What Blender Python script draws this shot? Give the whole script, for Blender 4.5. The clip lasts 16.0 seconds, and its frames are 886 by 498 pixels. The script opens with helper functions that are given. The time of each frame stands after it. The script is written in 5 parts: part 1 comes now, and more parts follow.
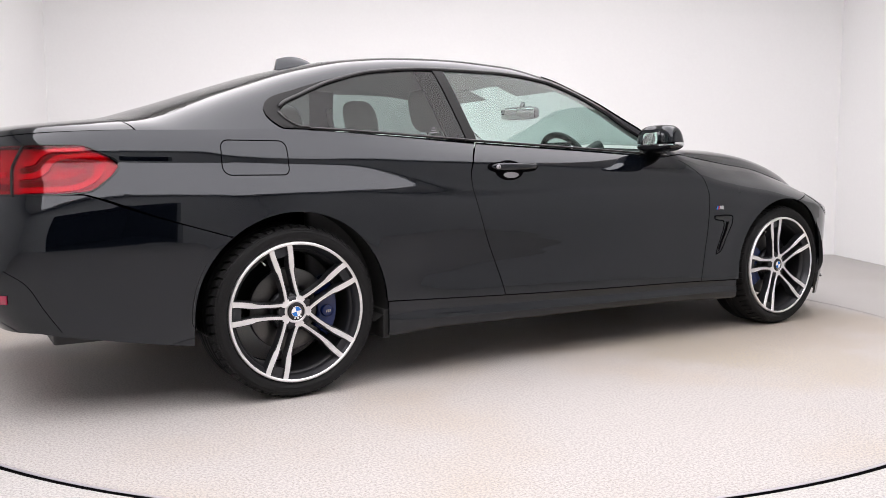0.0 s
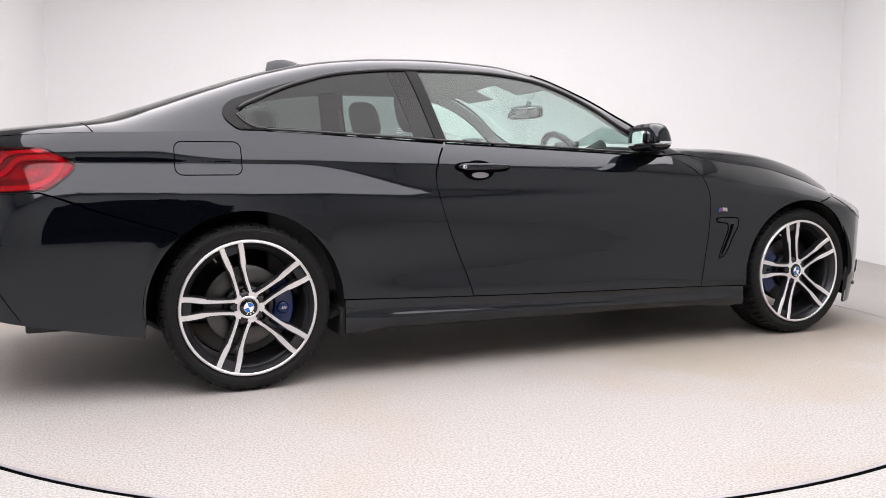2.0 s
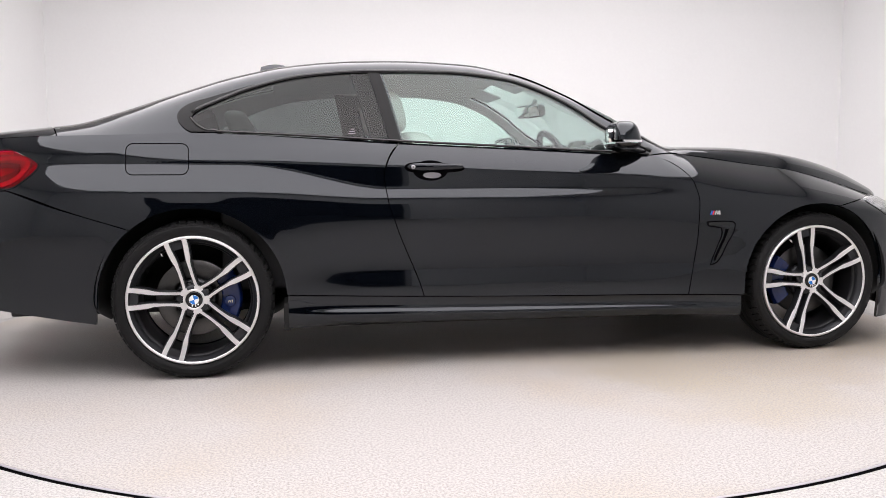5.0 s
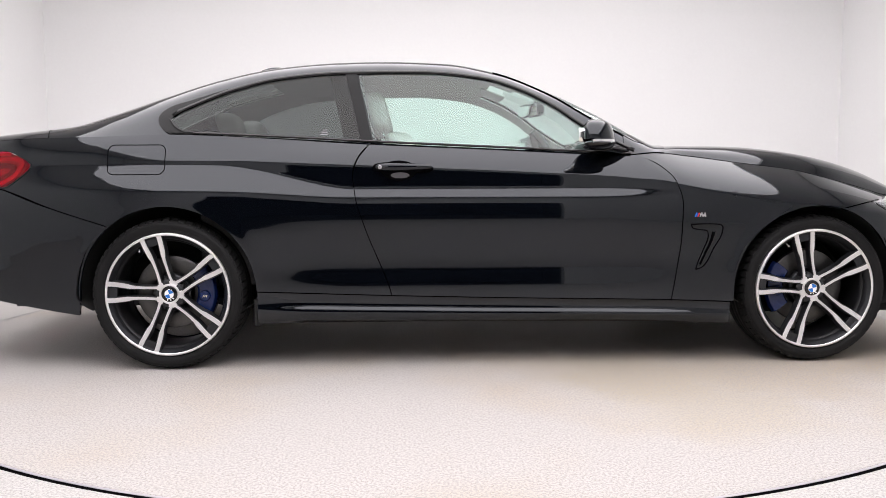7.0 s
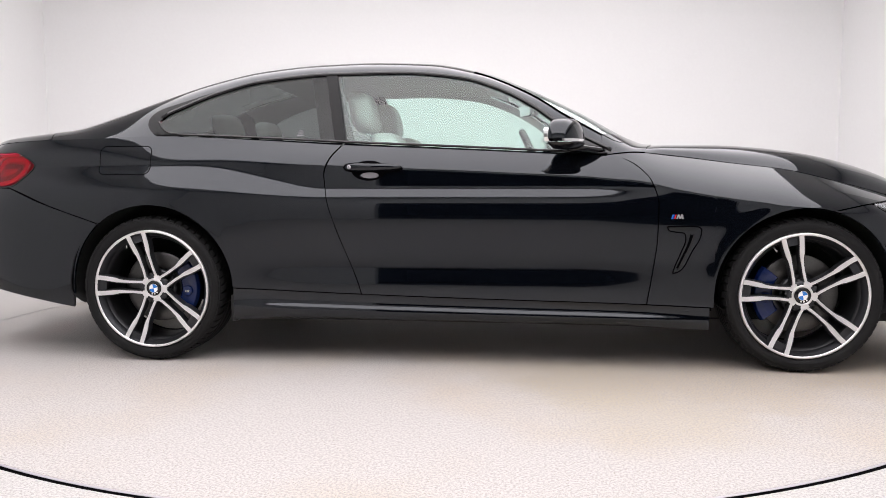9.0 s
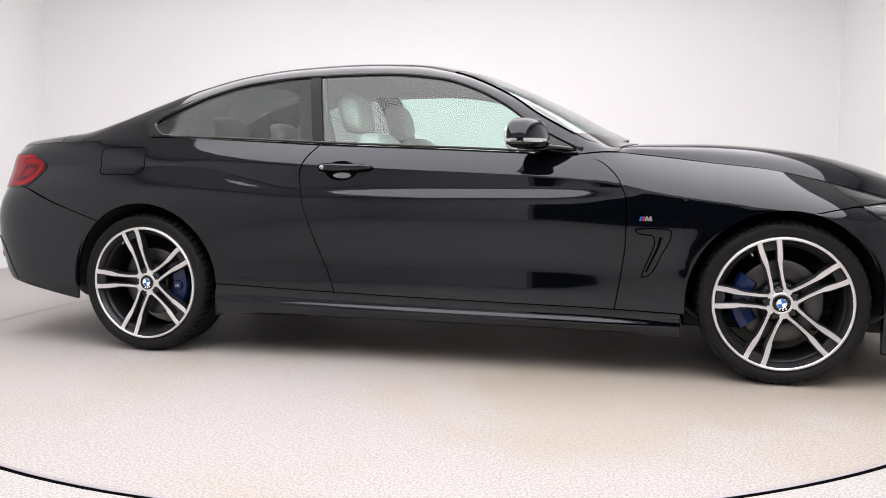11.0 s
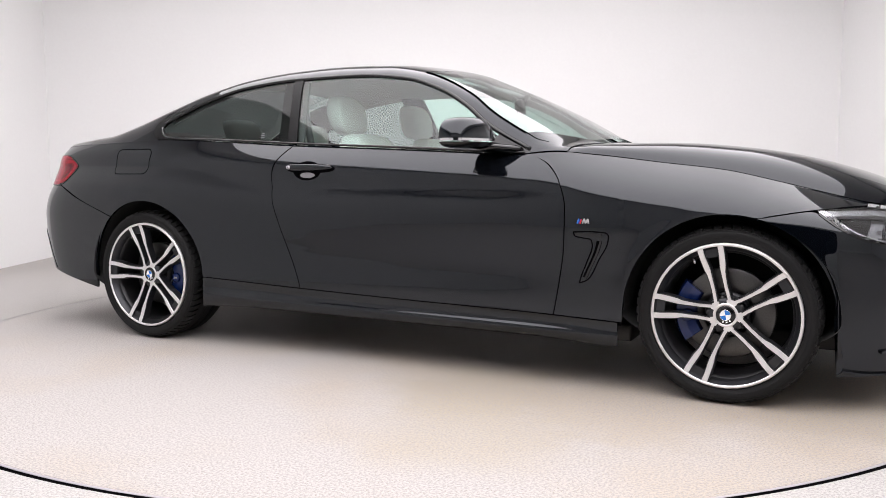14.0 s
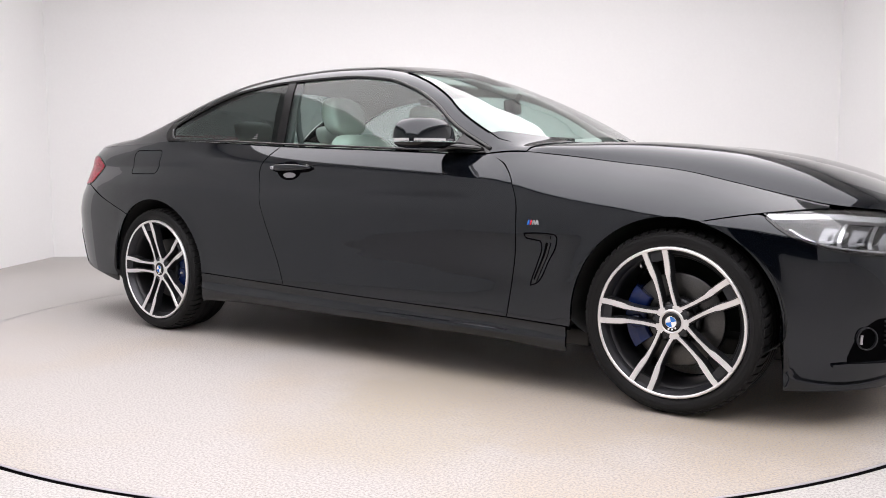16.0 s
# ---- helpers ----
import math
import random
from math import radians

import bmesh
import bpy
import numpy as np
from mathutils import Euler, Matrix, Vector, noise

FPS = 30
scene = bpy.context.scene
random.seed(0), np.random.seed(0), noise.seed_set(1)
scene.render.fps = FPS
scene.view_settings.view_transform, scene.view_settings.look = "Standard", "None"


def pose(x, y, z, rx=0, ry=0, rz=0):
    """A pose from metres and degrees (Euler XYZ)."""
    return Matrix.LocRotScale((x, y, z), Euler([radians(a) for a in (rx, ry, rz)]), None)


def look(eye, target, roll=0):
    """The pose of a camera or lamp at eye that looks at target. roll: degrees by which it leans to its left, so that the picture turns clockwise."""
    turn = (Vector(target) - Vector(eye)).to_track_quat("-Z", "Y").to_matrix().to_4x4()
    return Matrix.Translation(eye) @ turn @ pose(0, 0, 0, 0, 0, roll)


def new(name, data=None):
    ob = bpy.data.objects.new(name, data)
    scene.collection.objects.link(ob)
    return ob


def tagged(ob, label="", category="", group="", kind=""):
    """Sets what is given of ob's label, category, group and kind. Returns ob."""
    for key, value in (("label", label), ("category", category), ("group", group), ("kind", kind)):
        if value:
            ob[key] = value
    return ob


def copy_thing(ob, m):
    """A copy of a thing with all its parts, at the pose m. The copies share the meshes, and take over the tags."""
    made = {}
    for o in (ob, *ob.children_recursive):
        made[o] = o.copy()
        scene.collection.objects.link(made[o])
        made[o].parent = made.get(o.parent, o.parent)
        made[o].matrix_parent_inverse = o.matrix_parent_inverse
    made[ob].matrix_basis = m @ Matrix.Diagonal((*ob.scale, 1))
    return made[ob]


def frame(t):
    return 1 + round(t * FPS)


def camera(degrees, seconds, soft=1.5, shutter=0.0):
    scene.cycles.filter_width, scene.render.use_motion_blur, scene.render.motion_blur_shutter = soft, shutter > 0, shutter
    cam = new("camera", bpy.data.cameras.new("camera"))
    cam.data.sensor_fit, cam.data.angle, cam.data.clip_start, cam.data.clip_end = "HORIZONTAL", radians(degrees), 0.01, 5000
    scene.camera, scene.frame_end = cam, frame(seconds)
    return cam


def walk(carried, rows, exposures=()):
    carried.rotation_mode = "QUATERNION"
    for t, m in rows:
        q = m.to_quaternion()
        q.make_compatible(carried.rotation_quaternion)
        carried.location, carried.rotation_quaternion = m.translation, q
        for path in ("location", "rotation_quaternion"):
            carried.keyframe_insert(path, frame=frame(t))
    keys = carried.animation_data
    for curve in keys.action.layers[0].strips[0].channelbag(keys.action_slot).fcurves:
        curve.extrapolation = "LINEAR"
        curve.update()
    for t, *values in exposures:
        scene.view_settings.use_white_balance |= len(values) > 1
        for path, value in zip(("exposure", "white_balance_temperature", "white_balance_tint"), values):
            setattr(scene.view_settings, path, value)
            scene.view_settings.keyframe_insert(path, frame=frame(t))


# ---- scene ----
import functools

cam = camera(56.05, 16.0, soft=0.6)
EYE = Vector((0.0, -4.5026, 0.8525))
VIEW = Vector((-0.00088, 0.99546, -0.0952))
walk(cam, [(0.0, look(EYE, EYE + VIEW * 4, -0.168)), (16.0, look(EYE, EYE + VIEW * 4, -0.168))])

# ---- light ----
ROOM_X, ROOM_BACK, ROOM_FRONT, ROOM_Z = 3.87, 3.72, -6.2, 3.3
world = bpy.data.worlds.new("world")
scene.world = world
world.use_nodes = True
world.node_tree.nodes["Background"].inputs[0].default_value = (0.05, 0.05, 0.055, 1)
world.node_tree.nodes["Background"].inputs[1].default_value = 0.3
scene.view_settings.exposure = 0.0
CEILING_GLOW = 3.3

# ---- materials ----


def nodes_of(name):
    m = bpy.data.materials.new(name)
    m.use_nodes = True
    return m, m.node_tree.nodes, m.node_tree.links, m.node_tree.nodes["Principled BSDF"]


def surface(name, color, rough=0.5, metal=0.0, grain=60.0, vary=0.12, bump=0.0, rough_vary=0.1, second=3.0, spec=0.5, coat=0.0, tint=None):
    """A plain surface with fine grain, broad uneven tone and a little relief."""
    m, nodes, links, bsdf = nodes_of(name)
    coords = nodes.new("ShaderNodeTexCoord")
    fine, broad = nodes.new("ShaderNodeTexNoise"), nodes.new("ShaderNodeTexNoise")
    fine.inputs["Scale"].default_value, broad.inputs["Scale"].default_value = grain, second
    fine.inputs["Detail"].default_value, broad.inputs["Detail"].default_value = 3, 4
    links.new(coords.outputs["Object"], fine.inputs["Vector"])
    links.new(coords.outputs["Object"], broad.inputs["Vector"])
    add = nodes.new("ShaderNodeMath")
    links.new(fine.outputs["Fac"], add.inputs[0])
    links.new(broad.outputs["Fac"], add.inputs[1])
    tone = nodes.new("ShaderNodeMapRange")
    tone.inputs["From Min"].default_value, tone.inputs["From Max"].default_value = 0.6, 1.4
    tone.inputs["To Min"].default_value, tone.inputs["To Max"].default_value = 1 - vary, 1 + vary
    links.new(add.outputs[0], tone.inputs["Value"])
    mix = nodes.new("ShaderNodeVectorMath")
    mix.operation = "SCALE"
    mix.inputs[0].default_value = color
    links.new(tone.outputs[0], mix.inputs["Scale"])
    links.new(mix.outputs[0], bsdf.inputs["Base Color"])
    gloss = nodes.new("ShaderNodeMapRange")
    gloss.inputs["To Min"].default_value = max(0.0, rough * (1 - rough_vary))
    gloss.inputs["To Max"].default_value = min(1.0, rough * (1 + rough_vary))
    links.new(broad.outputs["Fac"], gloss.inputs["Value"])
    links.new(gloss.outputs[0], bsdf.inputs["Roughness"])
    bsdf.inputs["Metallic"].default_value = metal
    bsdf.inputs["Specular IOR Level"].default_value = spec
    if tint:
        bsdf.inputs["Specular Tint"].default_value = (*tint, 1)
    bsdf.inputs["Coat Weight"].default_value = coat
    bsdf.inputs["Coat Roughness"].default_value = 0.03
    if bump:
        relief = nodes.new("ShaderNodeBump")
        relief.inputs["Strength"].default_value = bump
        relief.inputs["Distance"].default_value = 0.002
        links.new(fine.outputs["Fac"], relief.inputs["Height"])
        links.new(relief.outputs[0], bsdf.inputs["Normal"])
    return m


def glazing(name, tint, base_gloss=0.04, gloss_rough=0.0):
    """Thin automotive glass: tinted see-through with a clear surface gloss."""
    m, nodes, links, bsdf = nodes_of(name)
    nodes.remove(bsdf)
    clear, shine = nodes.new("ShaderNodeBsdfTransparent"), nodes.new("ShaderNodeBsdfGlossy")
    clear.inputs[0].default_value = (*tint, 1)
    shine.inputs["Roughness"].default_value = gloss_rough
    facing = nodes.new("ShaderNodeLayerWeight")
    facing.inputs["Blend"].default_value = 0.5
    steep, edge = nodes.new("ShaderNodeMath"), nodes.new("ShaderNodeMath")
    steep.operation, edge.operation = "POWER", "MULTIPLY_ADD"
    steep.inputs[1].default_value, edge.inputs[1].default_value, edge.inputs[2].default_value = 5.0, 0.9, base_gloss
    links.new(facing.outputs["Facing"], steep.inputs[0])
    links.new(steep.outputs[0], edge.inputs[0])
    mix = nodes.new("ShaderNodeMixShader")
    links.new(edge.outputs[0], mix.inputs[0])
    links.new(clear.outputs[0], mix.inputs[1])
    links.new(shine.outputs[0], mix.inputs[2])
    links.new(mix.outputs[0], nodes["Material Output"].inputs["Surface"])
    return m


def speckled_floor(name, base, tan, stain_amount, spots):
    """Cast resin floor: sand-grain speckle, broad tan discolouring and a few irregular stains."""
    m, nodes, links, bsdf = nodes_of(name)
    coords = nodes.new("ShaderNodeTexCoord")

    def noise_node(scale, detail, rough=0.6):
        n = nodes.new("ShaderNodeTexNoise")
        n.inputs["Scale"].default_value, n.inputs["Detail"].default_value, n.inputs["Roughness"].default_value = scale, detail, rough
        links.new(coords.outputs["Object"], n.inputs["Vector"])
        return n

    def ramp(source, lo, hi):
        r = nodes.new("ShaderNodeMapRange")
        r.interpolation_type = "SMOOTHSTEP"
        r.inputs["From Min"].default_value, r.inputs["From Max"].default_value = lo, hi
        links.new(source, r.inputs["Value"])
        return r.outputs[0]

    def blend(factor, a, b, mode="MIX"):
        x = nodes.new("ShaderNodeMix")
        x.data_type, x.blend_type = "RGBA", mode
        for sock, val in ((x.inputs["Factor"], factor), (x.inputs[6], a), (x.inputs[7], b)):
            if isinstance(val, (int, float)):
                sock.default_value = val
            elif isinstance(val, tuple):
                sock.default_value = (*val, 1)
            else:
                links.new(val, sock)
        return x.outputs[2]

    def times(a, k):
        t = nodes.new("ShaderNodeMath")
        t.operation = "MULTIPLY"
        links.new(a, t.inputs[0])
        if isinstance(k, float):
            t.inputs[1].default_value = k
        else:
            links.new(k, t.inputs[1])
        return t.outputs[0]

    grain, speck, cloud, blot = noise_node(125, 3), noise_node(165, 2), noise_node(0.7, 3), noise_node(4.5, 5)
    tone = blend(times(ramp(cloud.outputs["Fac"], 0.42, 0.68), stain_amount), base, tan)
    for (sx, sy, radius, amount, hue) in spots:
        away = nodes.new("ShaderNodeVectorMath")
        away.operation = "DISTANCE"
        away.inputs[1].default_value = (sx, sy, 0)
        links.new(coords.outputs["Object"], away.inputs[0])
        wob = nodes.new("ShaderNodeMath")
        wob.operation = "MULTIPLY_ADD"
        wob.inputs[1].default_value = -radius * 1.1
        links.new(blot.outputs["Fac"], wob.inputs[0])
        links.new(away.outputs["Value"], wob.inputs[2])
        mask = ramp(wob.outputs[0], radius * 0.6, -radius * 0.2)
        tone = blend(times(mask, amount), tone, hue)
    tone = blend(ramp(grain.outputs["Fac"], 0.40, 0.64), tone, tuple(c * 0.70 for c in base))
    tone = blend(times(ramp(speck.outputs["Fac"], 0.57, 0.68), 0.6), tone, tuple(c * 0.48 for c in tan))
    links.new(tone, bsdf.inputs["Base Color"])
    bsdf.inputs["Roughness"].default_value = 0.6
    bsdf.inputs["Specular IOR Level"].default_value = 0.3
    relief = nodes.new("ShaderNodeBump")
    relief.inputs["Strength"].default_value, relief.inputs["Distance"].default_value = 0.35, 0.002
    links.new(grain.outputs["Fac"], relief.inputs["Height"])
    links.new(relief.outputs[0], bsdf.inputs["Normal"])
    return m


def glow(name, color, strength):
    m, nodes, links, bsdf = nodes_of(name)
    bsdf.inputs["Base Color"].default_value = (0.8, 0.8, 0.8, 1)
    bsdf.inputs["Emission Color"].default_value = (*color, 1)
    bsdf.inputs["Emission Strength"].default_value = strength
    return m


PAINT = surface("black_car_paint", (0.0017, 0.0024, 0.0040), 0.025, 0.0, 900, 0.2, spec=0.60, tint=(0.90, 0.935, 0.985), rough_vary=0.3)
TRIM = surface("gloss_black_trim", (0.006, 0.006, 0.007), 0.09, grain=300)
RUBBER = surface("tyre_rubber", (0.008, 0.008, 0.0085), 0.6, grain=220, vary=0.25, bump=0.25, spec=0.22)
LINER = surface("wheel_arch_liner", (0.010, 0.010, 0.010), 0.85, grain=150, vary=0.3, bump=0.4)
FRIT = surface("satin_black_glass_edge", (0.006, 0.006, 0.0065), 0.3, grain=300, spec=0.18)
PLASTIC = surface("dark_plastic", (0.014, 0.014, 0.015), 0.5, grain=300, bump=0.2)
MACHINED = surface("machined_alloy", (0.87, 0.86, 0.865), 0.42, 1.0, 500, 0.05, rough_vary=0.2)
GUNMETAL = surface("dark_painted_alloy", (0.032, 0.033, 0.037), 0.32, 0.55, 400, 0.12)
STEEL = surface("brake_disc_steel", (0.10, 0.098, 0.096), 0.38, 1.0, 180, 0.2)
# Darker than GUNMETAL: the shade deep inside the rim is in this colour.
SHADED_BARREL = surface("shaded_rim_barrel", (0.014, 0.014, 0.016), 0.4, 0.2, 400, 0.12)
CALIPER = surface("blue_caliper_paint", (0.004, 0.015, 0.085), 0.22, grain=120)
CHROME = surface("bright_chrome", (0.85, 0.85, 0.86), 0.08, 1.0, 300, 0.03)
SATIN = surface("satin_silver_plastic", (0.55, 0.55, 0.56), 0.25, 0.7, 300, 0.05)
SATIN_GREY = surface("dull_grey_metal", (0.42, 0.40, 0.43), 0.5, 0.4, 120, 0.1)
LEATHER = surface("pale_grey_leather", (0.72, 0.71, 0.68), 0.5, grain=260, vary=0.06, bump=0.3)
DARKCLOTH = surface("anthracite_lining", (0.055, 0.055, 0.058), 0.75, grain=260, vary=0.15, bump=0.25)
HEADLINING = surface("grey_headlining", (0.50, 0.50, 0.49), 0.9, grain=300, vary=0.08)
WHITE = surface("white_paint", (0.82, 0.82, 0.82), 0.4, grain=200, vary=0.02)
BLUE = surface("blue_enamel", (0.02, 0.16, 0.55), 0.25, grain=200, vary=0.04)
DEEPBLUE = surface("dark_blue_enamel", (0.02, 0.04, 0.25), 0.25, grain=200, vary=0.04)
RED = surface("red_enamel", (0.60, 0.02, 0.02), 0.25, grain=200, vary=0.04)
# Darker copy of WALL for unseen parts, so the paint mirrors less light.
DARKENED_WALL = surface("darkened_unseen_wall", (0.56, 0.565, 0.56), 0.8, grain=40, vary=0.04, second=0.8)
WALL = surface("matt_white_wall", (0.86, 0.858, 0.855), 0.75, grain=40, vary=0.015, bump=0.05, second=0.6)
# Near-black, so the space behind the gateway mirrors dark whatever light enters.
DARKBACK = surface("near_black_backing", (0.004, 0.007, 0.012), 0.8, grain=20)
GROOVE = surface("black_groove_rubber", (0.004, 0.004, 0.005), 0.8, grain=90, spec=0.1)
# Near-black for gaps and seals, and for shade painted at the door handles.
VOID = surface("deep_black_gap_and_shade", (0.0015, 0.0015, 0.002), 0.9, grain=90, spec=0.02)
MIRROR = surface("mirror_glass", (0.90, 0.92, 0.92), 0.01, 1.0, 100, 0.01)
GLASS = glazing("green_tinted_glass", (0.68, 0.84, 0.79), 0.075)
DARKGLASS = glazing("privacy_glass", (0.26, 0.29, 0.285), 0.035)
SCREENGLASS = glazing("windscreen_glass", (0.68, 0.80, 0.77), 0.17)
LENS = glazing("clear_lamp_lens", (0.92, 0.93, 0.94))
REDLENS = surface("red_lamp_lens", (0.36, 0.005, 0.045), 0.08, grain=160, vary=0.1, coat=1.0)
DARKRED = surface("dark_red_lamp_insert", (0.11, 0.006, 0.01), 0.2, grain=160)
BRIGHTRED = surface("light_red_lamp_bar", (0.52, 0.016, 0.10), 0.15, grain=160, coat=1.0)
TABLE_FLOOR = speckled_floor("turntable_resin", (0.48, 0.455, 0.437), (0.46, 0.39, 0.31), 0.9,
                             ((0.72, -1.12, 0.46, 0.85, (0.39, 0.33, 0.235)), (1.25, -1.15, 0.55, 0.8, (0.42, 0.355, 0.27)), (0.9, -1.6, 0.45, 0.65, (0.43, 0.375, 0.285)), (1.9, -0.9, 0.5, 0.8, (0.40, 0.335, 0.25))))
ROOM_FLOOR = speckled_floor("room_floor_resin", (0.485, 0.467, 0.452), (0.41, 0.375, 0.335), 0.4, ())
LIGHT_PANEL = glow("luminous_ceiling_fabric", (1.0, 0.955, 0.985), CEILING_GLOW)

# ---- mesh helpers ----


def link_mesh(name, bm, material, parent=None, label="", smooth=True):
    me = bpy.data.meshes.new(name)
    if smooth:
        for f in bm.faces:
            f.smooth = True
    bm.to_mesh(me)
    bm.free()
    me.materials.append(material)
    ob = new(name, me)
    if parent:
        ob.parent = parent
    if label:
        tagged(ob, label)
    return ob


def part(name, bm, material, parent, label="", smooth=True):
    return link_mesh(name, bm, material, parent, label, smooth)


def box(bm, lo, hi, bevel=0.0, segs=2):
    """A bevelled block added to bm."""
    m = Matrix.LocRotScale([(a + b) / 2 for a, b in zip(lo, hi)], None, [abs(b - a) for a, b in zip(lo, hi)])
    out = bmesh.ops.create_cube(bm, size=1.0, matrix=m)
    if bevel:
        edges = {e for v in out["verts"] for e in v.link_edges}
        bmesh.ops.bevel(bm, geom=list(edges), offset=bevel, segments=segs, profile=0.6, affect="EDGES")
    return bm


def solid_grid(bm, P, thick=0.012, flip=False):
    """A curved panel from an (n, m, 3) array of points: outer skin, inner skin and a rim round its edge."""
    P = np.asarray(P, float)
    n, m = P.shape[:2]
    du, dv = np.gradient(P, axis=0), np.gradient(P, axis=1)
    N = np.cross(du, dv)
    L = np.linalg.norm(N, axis=2, keepdims=True)
    N = np.where(L > 1e-12, N / np.maximum(L, 1e-12), 0)
    if flip:
        N = -N
    Q = P - N * thick
    outer = [[bm.verts.new(P[i, j]) for j in range(m)] for i in range(n)]

    def quad(a, b, c, d, smooth=True):
        pts = []
        for v in (a, b, c, d):
            if not any((v.co - w.co).length < 1e-7 for w in pts):
                pts.append(v)
        if len(pts) > 2:
            try:
                f = bm.faces.new(pts if not flip else pts[::-1])
                f.smooth = smooth
            except ValueError:
                pass
    for i in range(n - 1):
        for j in range(m - 1):
            quad(outer[i][j], outer[i + 1][j], outer[i + 1][j + 1], outer[i][j + 1])
    if thick:
        inner = [[bm.verts.new(Q[i, j]) for j in range(m)] for i in range(n)]
        for i in range(n - 1):
            for j in range(m - 1):
                quad(inner[i][j], inner[i][j + 1], inner[i + 1][j + 1], inner[i + 1][j])
        loop = [(i, 0) for i in range(n)] + [(n - 1, j) for j in range(1, m)] + [(i, m - 1) for i in range(n - 2, -1, -1)] + [(0, j) for j in range(m - 2, 0, -1)]
        top = [bm.verts.new(P[k]) for k in loop]
        low = [bm.verts.new(Q[k]) for k in loop]
        for k in range(len(loop)):
            k2 = (k + 1) % len(loop)
            quad(top[k2], top[k], low[k], low[k2])
    return bm


def panel(name, P, material, parent, label="", thick=0.012, side=-1):
    """One panel; side -1 takes the points as given for the car's right (y mirrored for +1)."""
    P = np.array(P, float)
    if side > 0:
        P = P * np.array([1, -1, 1])
    bm = bmesh.new()
    solid_grid(bm, P, thick, flip=(side > 0))
    return part(name, bm, material, parent, label, smooth=False)


def lathe(bm, profile, segs=64, axis_y=True, close=False):
    """Turn (radius, y) pairs round the y axis."""
    rings = []
    for r, y in profile:
        rings.append([bm.verts.new((r * math.cos(2 * math.pi * k / segs), y, r * math.sin(2 * math.pi * k / segs))) for k in range(segs)])
    pairs = list(zip(rings[:-1], rings[1:])) + ([(rings[-1], rings[0])] if close else [])
    for a, b in pairs:
        for k in range(segs):
            k2 = (k + 1) % segs
            bm.faces.new((a[k], a[k2], b[k2], b[k])).smooth = True
    return rings


def prism(bm, outline, y0, y1, chamfer=0.0):
    """An outline in x, z extruded from y0 (outer) to y1, with an optional chamfer on the outer face."""
    c = Vector((sum(p[0] for p in outline) / len(outline), sum(p[1] for p in outline) / len(outline)))
    out = []
    for x, z in outline:
        d = (Vector((x, z)) - c)
        k = max(0.0, 1 - chamfer / max(d.length, 1e-6))
        out.append((c.x + d.x * k, c.y + d.y * k))
    a = [bm.verts.new((x, y0, z)) for x, z in out]
    b = [bm.verts.new((x, y0 + (0.004 if y1 > y0 else -0.004), z)) for x, z in outline] if chamfer else a
    d = [bm.verts.new((x, y1, z)) for x, z in outline]
    n = len(outline)
    bm.faces.new(a)
    bm.faces.new(d[::-1])
    for p, q in ((a, b), (b, d)) if chamfer else ((a, d),):
        for k in range(n):
            bm.faces.new((p[k], q[k], q[(k + 1) % n], p[(k + 1) % n]))
    bmesh.ops.recalc_face_normals(bm, faces=bm.faces[:])


def tube(bm, pts, radius, segs=8, closed=False):
    """A round bar along points."""
    pts = [Vector(p) for p in pts]
    rings = []
    n = len(pts)
    for i, p in enumerate(pts):
        d = (pts[(i + 1) % n] - pts[i - 1]) if closed or 0 < i < n - 1 else (pts[1] - pts[0] if i == 0 else pts[-1] - pts[-2])
        d.normalize()
        u = d.cross(Vector((0, 0, 1)) if abs(d.z) < 0.9 else Vector((1, 0, 0))).normalized()
        w = d.cross(u)
        rings.append([bm.verts.new(p + radius * (math.cos(2 * math.pi * k / segs) * u + math.sin(2 * math.pi * k / segs) * w)) for k in range(segs)])
    for i in range(n if closed else n - 1):
        a, b = rings[i], rings[(i + 1) % n]
        for k in range(segs):
            bm.faces.new((a[k], a[(k + 1) % segs], b[(k + 1) % segs], b[k])).smooth = True
    if not closed:
        bm.faces.new(rings[0][::-1])
        bm.faces.new(rings[-1])
    return bm


def curve_through(table):
    """A smooth monotone curve through (x, value) pairs."""
    X, V = np.array([p[0] for p in table], float), np.array([p[1] for p in table], float)
    h, d = np.diff(X), np.diff(V) / np.diff(X)
    m = np.empty(len(X))
    m[0], m[-1] = d[0], d[-1]
    for i in range(1, len(X) - 1):
        m[i] = 0 if d[i - 1] * d[i] <= 0 else 3 * (h[i - 1] + h[i]) / ((2 * h[i] + h[i - 1]) / d[i - 1] + (h[i] + 2 * h[i - 1]) / d[i])

    def value(x):
        x = np.clip(np.asarray(x, float), X[0], X[-1])
        i = np.clip(np.searchsorted(X, x) - 1, 0, len(h) - 1)
        t = (x - X[i]) / h[i]
        return (V[i] * (1 + 2 * t) * (1 - t) ** 2 + h[i] * m[i] * t * (1 - t) ** 2 + V[i + 1] * t * t * (3 - 2 * t) + h[i] * m[i + 1] * t * t * (t - 1))
    return value


